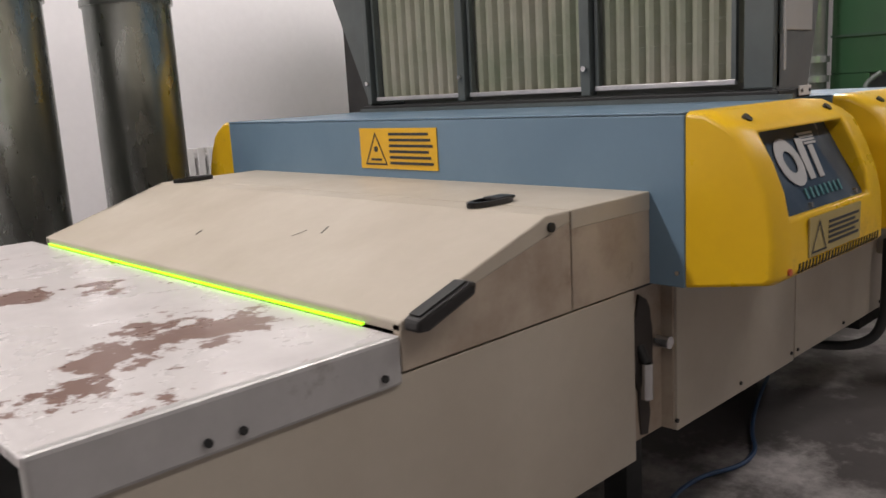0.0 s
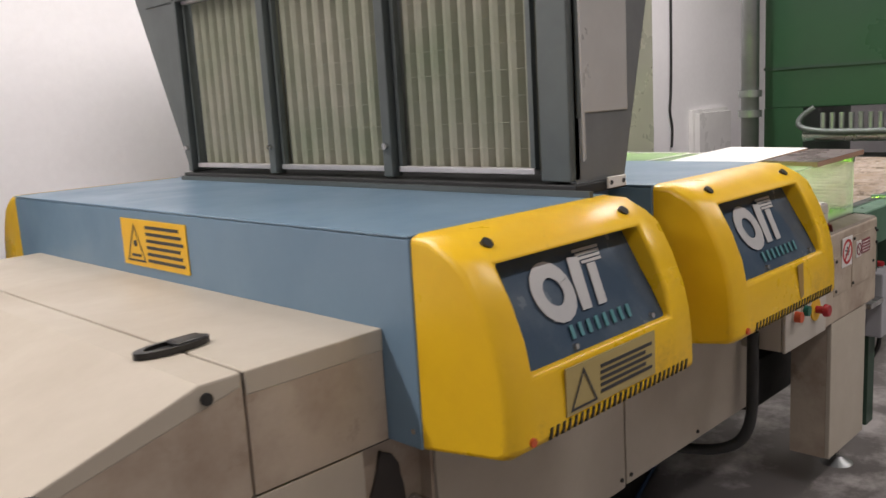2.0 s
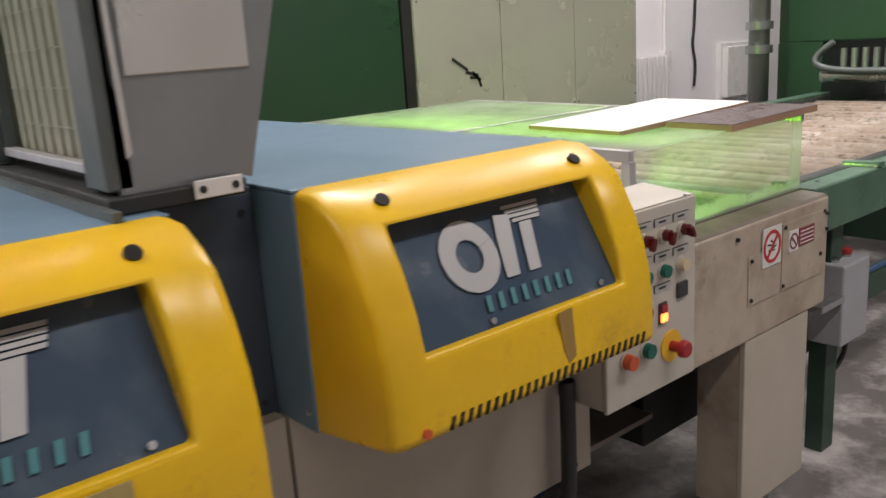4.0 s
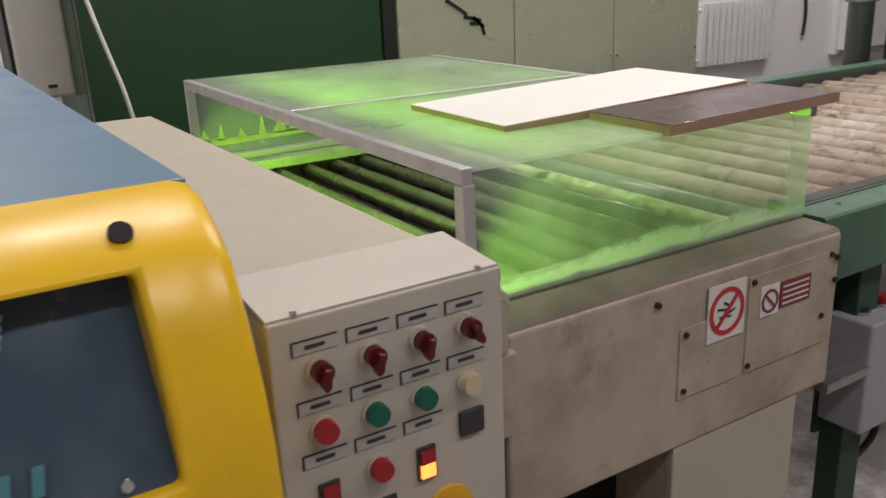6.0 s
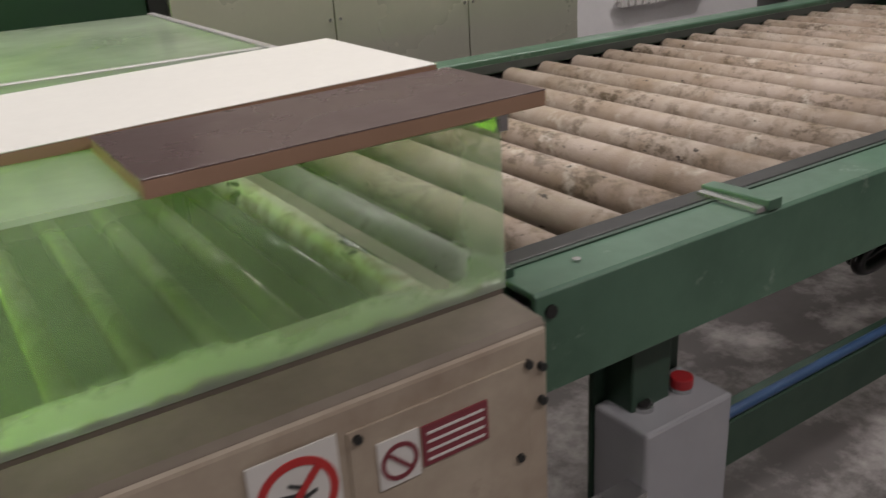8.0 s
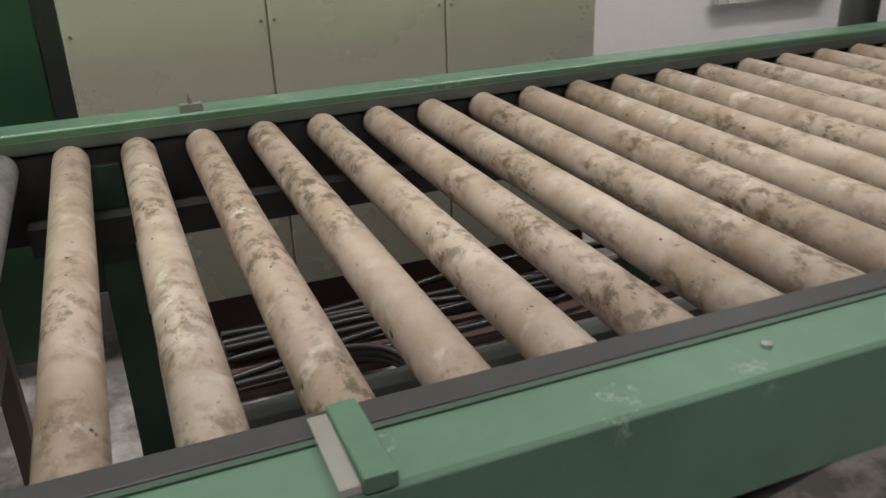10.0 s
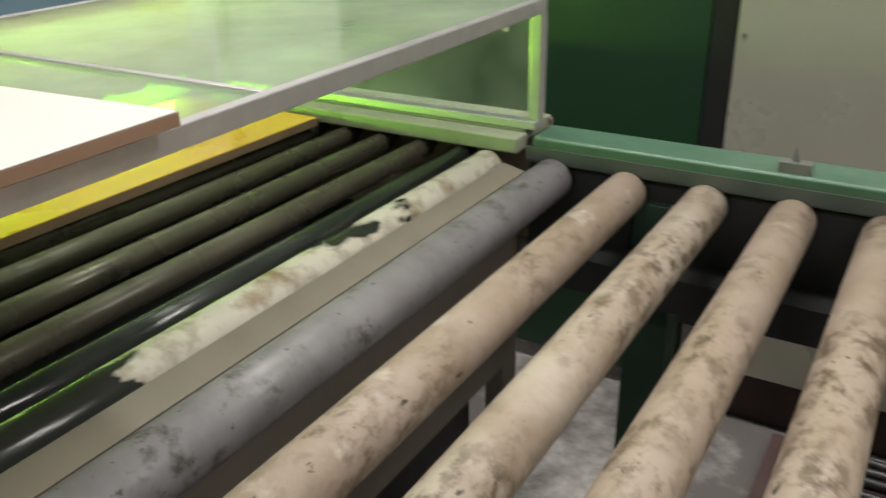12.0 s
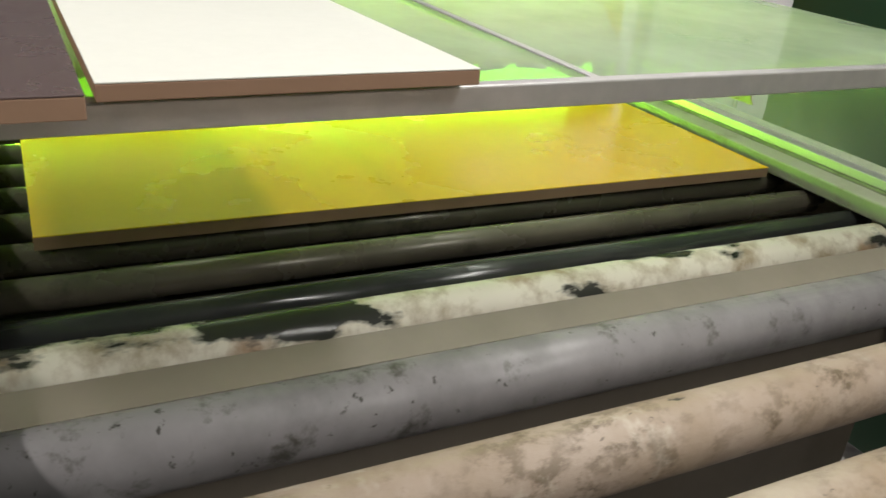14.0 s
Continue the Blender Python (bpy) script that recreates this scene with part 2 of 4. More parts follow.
def plexi(name, lo, hi, sprayed=False):
    """Dirty, frosted acrylic: part clear, part scattering, with overspray clouds."""
    m, nt, b = nodes(name)
    out = nt.nodes["Material Output"]
    f1, _ = noise_fac(nt, 3.2, 6, 0.3, 0.75)
    b.inputs["Base Color"].default_value = (0.72, 0.78, 0.7, 1)
    b.inputs["Roughness"].default_value = 0.18
    tl = nt.nodes.new("ShaderNodeBsdfTranslucent")
    tl.inputs[0].default_value = (0.78, 0.83, 0.76, 1)
    tr = nt.nodes.new("ShaderNodeBsdfTransparent")
    tr.inputs[0].default_value = (0.9, 0.93, 0.9, 1)
    s1 = nt.nodes.new("ShaderNodeMixShader")
    s1.inputs[0].default_value = 0.45
    link(nt, tl.outputs[0], s1.inputs[1])
    link(nt, b.outputs[0], s1.inputs[2])
    s2 = nt.nodes.new("ShaderNodeMixShader")
    rr = nt.nodes.new("ShaderNodeMapRange")
    rr.inputs[3].default_value, rr.inputs[4].default_value = lo, hi
    link(nt, f1, rr.inputs[0])
    cover = rr.outputs[0]
    if sprayed:
        # lacquer mist has settled along the foot of the pane and at its outer end
        tc = nt.nodes.new("ShaderNodeTexCoord")
        xyz = nt.nodes.new("ShaderNodeSeparateXYZ")
        link(nt, tc.outputs["Object"], xyz.inputs[0])
        rough_edge, _ = noise_fac(nt, 11, 6, 0.25, 0.75)
        for axis, a, b_, wide in (("Z", 1.112, 1.08, 0.055), ("X", 8.44, 8.475, 0.05)):
            mr = nt.nodes.new("ShaderNodeMath")
            mr.operation = "MULTIPLY_ADD"
            mr.inputs[1].default_value, mr.inputs[2].default_value = wide if axis == "X" else -wide, 0.0
            link(nt, rough_edge, mr.inputs[0])
            ad = nt.nodes.new("ShaderNodeMath")
            link(nt, xyz.outputs[axis], ad.inputs[0])
            link(nt, mr.outputs[0], ad.inputs[1])
            band = nt.nodes.new("ShaderNodeMapRange")
            band.interpolation_type = "SMOOTHSTEP"
            band.inputs[1].default_value, band.inputs[2].default_value = (a, b_)
            band.inputs[3].default_value, band.inputs[4].default_value = 0.0, 0.4 if axis == "Z" else 0.3
            link(nt, ad.outputs[0], band.inputs[0])
            top = nt.nodes.new("ShaderNodeMath")
            top.operation = "MAXIMUM"
            link(nt, cover, top.inputs[0])
            link(nt, band.outputs[0], top.inputs[1])
            cover = top.outputs[0]
    link(nt, cover, s2.inputs[0])
    link(nt, tr.outputs[0], s2.inputs[1])
    link(nt, s1.outputs[0], s2.inputs[2])
    link(nt, s2.outputs[0], out.inputs[0])
    return m


M["plexi"] = plexi("frosted_acrylic", 0.08, 0.36)
M["plexi_front"] = plexi("oversprayed_acrylic", 0.08, 0.36, sprayed=True)
M["plexi_lid"] = plexi("frosted_acrylic_lid", 0.3, 0.6)
# dried overspray; also colours the painted light shapes on the back pane
M["overspray"] = surface("overspray_and_light_streak", (0.4, 0.42, 0.2), (0.28, 0.26, 0.15), 0.8, big=14, fine=50, bump_strength=0.6)
M["guard"] = surface("lacquered_guard", (0.39, 0.4, 0.31), (0.27, 0.28, 0.2), 0.5, big=9, wear=(0.2, 0.19, 0.12), wear_at=(0.58, 0.72), wear_scale=10)
M["ledge"] = surface("grimy_ledge", (0.22, 0.18, 0.145), (0.13, 0.105, 0.085), 0.7, big=7, wear=(0.5, 0.46, 0.42), wear_at=(0.62, 0.75), wear_scale=6)

# ---- mesh helpers ----


def part(name, bm, material, parent=None, label="", bevel=0.0, segments=2, smooth=False, m=None):
    """Links a bmesh as one mesh object, under a thing or part where one is given."""
    if m is not None:
        bm.transform(m)
    bmesh.ops.recalc_face_normals(bm, faces=bm.faces)
    me = bpy.data.meshes.new(name)
    bm.to_mesh(me)
    bm.free()
    me.materials.append(M[material])
    if smooth:
        for f in me.polygons:
            f.use_smooth = True
        if smooth == "angle":
            me.set_sharp_from_angle(angle=radians(38))
    ob = new(name, me)
    if parent is not None:
        ob.parent = parent
    if bevel:
        md = ob.modifiers.new("bevel", "BEVEL")
        md.width, md.segments, md.limit_method, md.angle_limit = bevel, segments, "ANGLE", radians(35)
        md.harden_normals = False
    if label:
        ob["label"] = label
    return ob


def thing(name, label, category, group="", at=(0, 0, 0), kind=""):
    ob = new(name)
    ob.location = at
    ob.empty_display_size = 0.1
    return tagged(ob, label, category, group, kind)


def box(x0, x1, y0, y1, z0, z1, bm=None):
    bm = bm or bmesh.new()
    v = [bm.verts.new((x, y, z)) for x in (x0, x1) for y in (y0, y1) for z in (z0, z1)]
    for f in ((0, 1, 3, 2), (4, 6, 7, 5), (0, 4, 5, 1), (2, 3, 7, 6), (0, 2, 6, 4), (1, 5, 7, 3)):
        bm.faces.new([v[i] for i in f])
    return bm


def prism(points, axis, a, b, bm=None):
    """Extrudes a closed outline along an axis: axis 'y' takes (x, z) points, 'x' takes (y, z), 'z' takes (x, y)."""
    bm = bm or bmesh.new()
    put = {"x": lambda p, q: (q, p[0], p[1]), "y": lambda p, q: (p[0], q, p[1]), "z": lambda p, q: (p[0], p[1], q)}[axis]
    lo = [bm.verts.new(put(p, a)) for p in points]
    hi = [bm.verts.new(put(p, b)) for p in points]
    n = len(points)
    bm.faces.new(lo)
    bm.faces.new(hi[::-1])
    for i in range(n):
        bm.faces.new((lo[i], hi[i], hi[(i + 1) % n], lo[(i + 1) % n]))
    return bm


def tube(p, q, r, sides=16, bm=None, r2=None):
    bm = bm or bmesh.new()
    p, q = Vector(p), Vector(q)
    turn = (q - p).to_track_quat("Z", "Y").to_matrix().to_4x4()
    bmesh.ops.create_cone(bm, cap_ends=True, segments=sides, radius1=r, radius2=r if r2 is None else r2, depth=(q - p).length,
                          matrix=Matrix.Translation((p + q) / 2) @ turn)
    return bm


def ring(center, normal, outer, inner, depth, sides=32, bm=None):
    """A flat ring with thickness."""
    bm = bm or bmesh.new()
    turn = Matrix.Translation(center) @ Vector(normal).to_track_quat("Z", "Y").to_matrix().to_4x4()
    loops = []
    for r, z in ((outer, 0), (outer, depth), (inner, depth), (inner, 0)):
        loops.append([bm.verts.new(turn @ Vector((r * math.cos(2 * math.pi * i / sides), r * math.sin(2 * math.pi * i / sides), z))) for i in range(sides)])
    for k in range(4):
        a, b = loops[k], loops[(k + 1) % 4]
        for i in range(sides):
            j = (i + 1) % sides
            bm.faces.new((a[i], a[j], b[j], b[i]))
    return bm


def cable(name, points, r, material, parent=None, label=""):
    cu = bpy.data.curves.new(name, "CURVE")
    cu.dimensions, cu.bevel_depth, cu.bevel_resolution, cu.resolution_u = "3D", r, 3, 8
    sp = cu.splines.new("NURBS")
    sp.points.add(len(points) - 1)
    for k, q in zip(sp.points, points):
        k.co = (*q, 1)
    sp.order_u, sp.use_endpoint_u = 3, True
    tmp = bpy.data.objects.new(name, cu)
    me = bpy.data.meshes.new_from_object(tmp)
    bpy.data.objects.remove(tmp)
    me.materials.clear()
    me.materials.append(M[material])
    ob = new(name, me)
    if parent is not None:
        ob.parent = parent
    if label:
        ob["label"] = label
    return ob


def structure(ob, label, category):
    return tagged(ob, label, category, kind="structure")


# ---- the hall ----
structure(part("floor", box(-8, 22, -8, 7, FLOOR - 0.2, FLOOR), "concrete"), "dark worn smooth concrete hall floor", "floor")
structure(part("ceiling", box(-8, 22, -8, 7, 5.0, 5.2), "ceiling"), "pale sheet metal hall ceiling", "ceiling")
structure(part("wall_north", box(-8, 22, 3.7, 3.9, FLOOR, 5.0), "white_wall"), "white plastered hall wall behind the line", "wall")
structure(part("wall_south", box(-8, 22, -8, -7.8, FLOOR, 5.0), "white_wall"), "white plastered hall wall", "wall")
structure(part("wall_west", box(-8, -7.8, -7.8, 3.7, FLOOR, 5.0), "white_wall"), "white plastered hall end wall", "wall")
structure(part("wall_east", box(21.8, 22, -7.8, 3.7, FLOOR, 5.0), "white_wall"), "white plastered hall end wall", "wall")

BACK = 1.37   # far side of the machine body
FRONT = -0.118


# ---- ultraviolet curing oven ----
def infeed_table():
    t = thing("infeed_table", "worn white-painted steel infeed table with scuffed brown patches", "table", at=(4.6, 0.6, FLOOR))
    t.matrix_world = Matrix.Identity(4)
    part("tabletop", box(4.766, 5.31, FRONT, 1.48, 1.09, 1.106), "table", t, "white steel top with worn patches", 0.003)
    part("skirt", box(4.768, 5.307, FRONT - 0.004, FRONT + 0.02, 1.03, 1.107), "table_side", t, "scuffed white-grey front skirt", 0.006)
    for x in (4.98, 5.03, 5.27):
        part("bolt", tube((x, FRONT - 0.009, 1.05), (x, FRONT - 0.003, 1.05), 0.006, 10), "soot", t)
    return t


infeed_table()


def oven_body():
    t = thing("curing_oven", "beige painted steel lower body of the curing oven", "machine")
    part("front_panel", box(4.6, 5.944, FRONT + 0.004, FRONT + 0.03, 0.67, 1.043), "beige", t, bevel=0.002)
    part("front_panel", box(6.102, 6.707, FRONT, FRONT + 0.03, 0.685, 1.05), "beige", t, bevel=0.002)
    part("front_panel", box(6.713, 7.4, FRONT, FRONT + 0.03, 0.69, 1.05), "beige", t, bevel=0.002)
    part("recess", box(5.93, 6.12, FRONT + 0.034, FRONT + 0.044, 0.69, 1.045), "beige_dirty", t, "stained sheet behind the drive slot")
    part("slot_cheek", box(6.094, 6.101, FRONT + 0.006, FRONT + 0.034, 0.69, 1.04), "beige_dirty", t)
    rnd = random.Random(8)
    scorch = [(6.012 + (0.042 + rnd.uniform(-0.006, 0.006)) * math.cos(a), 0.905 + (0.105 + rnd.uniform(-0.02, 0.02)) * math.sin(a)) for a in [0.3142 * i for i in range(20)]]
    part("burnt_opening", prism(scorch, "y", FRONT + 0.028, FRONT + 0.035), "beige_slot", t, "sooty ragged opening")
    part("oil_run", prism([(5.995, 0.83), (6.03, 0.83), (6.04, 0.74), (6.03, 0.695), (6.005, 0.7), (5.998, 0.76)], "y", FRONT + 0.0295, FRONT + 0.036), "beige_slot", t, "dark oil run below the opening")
    part("valve", tube((6.0, FRONT + 0.012, 0.79), (6.0, FRONT + 0.012, 0.87), 0.013, 14), "steel", t, "small steel air valve")
    part("valve_elbow", tube((6.0, FRONT + 0.012, 0.87), (6.0, FRONT + 0.03, 0.905), 0.011, 12), "soot", t)
    part("valve_knob", tube((6.068, FRONT - 0.004, 0.9), (6.068, FRONT + 0.03, 0.9), 0.014, 14), "steel", t)
    part("back_panel", box(4.6, 7.68, BACK - 0.03, BACK, 0.69, 1.04), "beige", t)
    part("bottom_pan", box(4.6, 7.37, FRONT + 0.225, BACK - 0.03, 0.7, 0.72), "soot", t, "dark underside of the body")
    part("top_pan", box(5.33, 7.715, FRONT + 0.03, BACK - 0.03, 1.03, 1.045), "soot", t)
    part("end_plate", box(7.589, 7.7035, FRONT + 0.001, FRONT + 0.02, 0.93, 1.06), "beige_dirty", t, bevel=0.002)
    part("end_panel", box(7.37, 7.4, FRONT + 0.03, BACK - 0.03, 0.7, 1.04), "beige_dirty", t)
    for x, y in ((4.8, 0.15), (4.8, 1.2), (6.5, 0.3), (6.5, 1.2)):
        part("leg", box(x - 0.04, x + 0.04, y - 0.04, y + 0.04, FLOOR, 0.7), "soot", t)
    for x in (6.1, 6.4, 6.69, 6.73, 7.05, 7.35):
        part("bolt", tube((x, FRONT - 0.004, 0.71), (x, FRONT + 0.002, 0.71), 0.005, 10), "soot", t)
    return t


oven_body()


def latch(name, x, y, z, turn, tilt=0.0):
    """Black recessed pull latch: rounded bezel, finger cup and flap."""
    t = thing(name, "black plastic pull latch with a finger recess", "latch", "cover latches")
    b = bmesh.new()
    ring((0, 0, 0), (0, 0, 1), 0.5, 0.36, 0.010, 28, b)
    b.transform(Matrix.Diagonal((0.13, 0.052, 1, 1)))
    part("bezel", b, "black", t, smooth=False)
    part("cup", box(-0.045, 0.045, -0.018, 0.018, 0.001, 0.004), "soot", t)
    part("flap", box(0.0, 0.055, -0.02, 0.02, 0.006, 0.013), "black", t, bevel=0.003)
    t.matrix_world = pose(x, y, z, 0, tilt, turn)
    return t


SLOPE = math.degrees(math.atan2(0.111, 0.355))


def entry_cover():
    t = thing("entry_cover", "beige sheet steel sloping entry cover with scratches", "cover")
    prof = [(5.312, 1.046), (5.312, 1.126), (5.667, 1.237), (5.738, 1.2375), (5.738, 1.046)]
    part("hinged_lid", prism([(5.312, 1.108), (5.312, 1.126), (5.667, 1.237), (5.734, 1.2375), (5.734, 1.215)], "y", FRONT, BACK), "beige", t, bevel=0.004)
    part("fixed_lid", prism([(5.738, 1.2375), (6.0, 1.239), (6.0, 1.2), (5.738, 1.2)], "y", FRONT, BACK), "beige", t, bevel=0.003)
    part("side_cheek", prism([(5.312, 1.047), (5.312, 1.122), (5.667, 1.233), (5.734, 1.233), (5.734, 1.047)], "y", FRONT + 0.001, FRONT + 0.02), "beige_dirty", t, bevel=0.002)
    part("side_cheek", prism([(5.738, 1.047), (5.738, 1.236), (5.999, 1.236), (5.999, 1.047)], "y", FRONT + 0.001, FRONT + 0.02), "beige_dirty", t, bevel=0.002)
    part("side_cheek", prism(prof, "y", BACK - 0.02, BACK - 0.001), "beige", t)
    part("bolt", tube((5.675, FRONT - 0.006, 1.215), (5.675, FRONT + 0.002, 1.215), 0.009, 12), "soot", t)
    # handle bar along the sloping lower edge
    h = part("handle", prism([(5.312, 1.114), (5.314, 1.134), (5.428, 1.171), (5.443, 1.167), (5.438, 1.148), (5.336, 1.112)], "y", FRONT - 0.04, FRONT - 0.004), "black", t, "black moulded grab handle", 0.006)
    part("grip_hollow", prism([(5.325, 1.1355), (5.426, 1.1685), (5.422, 1.1725), (5.322, 1.1395)], "y", FRONT - 0.033, FRONT - 0.009), "soot", h)
    # scratches in the lid
    for (x, y, l, a) in ((5.53, 0.36, 0.03, 20), (5.5, 0.42, 0.05, -50), (5.45, 0.75, 0.02, 10)):
        z = 1.126 + (x - 5.312) * 0.3127 + 0.0005
        part("scratch", box(-l / 2, l / 2, -0.0015, 0.0015, 0, 0.0006), "soot", t, m=pose(x, y, z, 0, -SLOPE, a))
    return t


entry_cover()
latch("latch", 5.73, 0.075, 1.2385, 2)
latch("latch", 5.73, 1.29, 1.2385, 2)
slit = part("light_slit", box(5.3065, 5.3115, -0.03, BACK - 0.03, 1.108, 1.1122), "uv_slit")
tagged(slit, "bright green slit of ultraviolet lamp light under the cover", "light slit")


def tunnel_glow():
    """Lamp light between the flaps of the tunnel's exit curtain: a ragged upper edge."""
    rnd = random.Random(21)
    pts = [(0.0, 1.074), (1.33, 1.074)]
    y = 1.33
    while y > 0.03:
        pts += [(y, 1.1 + rnd.uniform(0, 0.012)), (y - 0.012, 1.126), (y - 0.03, 1.102 + rnd.uniform(0, 0.01))]
        y -= rnd.uniform(0.06, 0.12)
    g = part("tunnel_glow", prism(pts, "x", 7.636, 7.64), "uv_slit")
    return tagged(g, "bright green ultraviolet lamp light in the tunnel exit", "light slit")


tunnel_glow()


def exit_cover():
    t = thing("exit_cover", "beige sheet steel sloping exit cover", "cover")
    part("lid", prism([(7.264, 1.241), (7.585, 1.241), (7.692, 1.15), (7.692, 1.13), (7.575, 1.218), (7.264, 1.218)], "y", FRONT, BACK), "beige", t, bevel=0.004)
    part("side_cheek", prism([(7.264, 1.062), (7.264, 1.237), (7.583, 1.237), (7.688, 1.147), (7.688, 1.062)], "y", FRONT + 0.001, FRONT + 0.02), "beige_dirty", t, bevel=0.002)
    part("side_cheek", prism([(7.264, 1.062), (7.264, 1.237), (7.583, 1.237), (7.688, 1.147), (7.688, 1.062)], "y", BACK - 0.02, BACK - 0.001), "beige_dirty", t, bevel=0.002)
    return t


exit_cover()

# yellow end hood, as an outline of y (from the blue face) and z
HOOD = [(0.0, 1.398), (-0.05, 1.395), (-0.095, 1.372), (-0.12, 1.352), (-0.15, 1.295), (-0.172, 1.24), (-0.183, 1.19), (-0.188, 1.14), (-0.189, 1.082), (-0.172, 1.07), (0.0, 1.045)]


def hood_shell(x0, w):
    """Moulded shell with an open window in its front; the window's cheeks run inwards."""
    bm = bmesh.new()
    xs = [0.0, 0.018, 0.062, 0.462, w - 0.018, w]
    inset = [0.012, 0.0, 0.0, 0.0, 0.0, 0.012]
    grid = []
    for i, x in enumerate(xs):
        row = []
        for k, (y, z) in enumerate(HOOD):
            s = inset[i]
            row.append(bm.verts.new((x0 + x, y + s if 0 < k < len(HOOD) - 1 else y, z - s * 0.5 if k < 4 else z)))
        grid.append(row)
    for i in range(len(xs) - 1):
        for k in range(len(HOOD) - 1):
            if i == 2 and 3 <= k <= 5:
                continue
            bm.faces.new((grid[i][k], grid[i + 1][k], grid[i + 1][k + 1], grid[i][k + 1]))
    for g in (grid[0], grid[-1]):
        bm.faces.new(g)
    # cheeks of the window
    rim = [grid[2][3], grid[3][3], grid[3][4], grid[3][5], grid[3][6], grid[2][6], grid[2][5], grid[2][4]]
    depth = {3: 0.045, 4: 0.042, 5: 0.03, 6: 0.014}
    inner = []
    for v in rim:
        k = next(k for k in (3, 4, 5, 6) if abs(HOOD[k][1] - v.co.z) < 1e-6)
        inner.append(bm.verts.new((v.co.x, v.co.y + depth[k], v.co.z)))
    for i in range(8):
        bm.faces.new((rim[i], rim[(i + 1) % 8], inner[(i + 1) % 8], inner[i]))
    return bm


def on_plate(x, s):
    """A point on the tilted name plate: x along, s from 0 at its foot to 1 at its top."""
    return Vector((x, -0.171 + 0.096 * s, 1.188 + 0.168 * s))


PLATE_TURN = pose(0, 0, 0, 90 - math.degrees(math.atan2(0.096, 0.168)), 0, 0)


def plate_shape(name, outline, material, parent, x0, lift=0.0022):
    """A flat printed shape in plate coordinates: metres right of and above the plate's lower left corner."""
    bm = prism(outline, "z", 0, 0.0012)
    o = on_plate(x0, 0)
    return part(name, bm, material, parent, m=Matrix.Translation(o) @ PLATE_TURN @ Matrix.Translation((0, 0, lift)))


def arc(cx, cy, r0, r1, a0, a1, n=18, squash=1.0):
    pts = [(cx + r0 * math.cos(radians(a0 + (a1 - a0) * i / n)), cy + r0 * squash * math.sin(radians(a0 + (a1 - a0) * i / n))) for i in range(n + 1)]
    pts += [(cx + r1 * math.cos(radians(a1 - (a1 - a0) * i / n)), cy + r1 * squash * math.sin(radians(a1 - (a1 - a0) * i / n))) for i in range(n + 1)]
    return pts


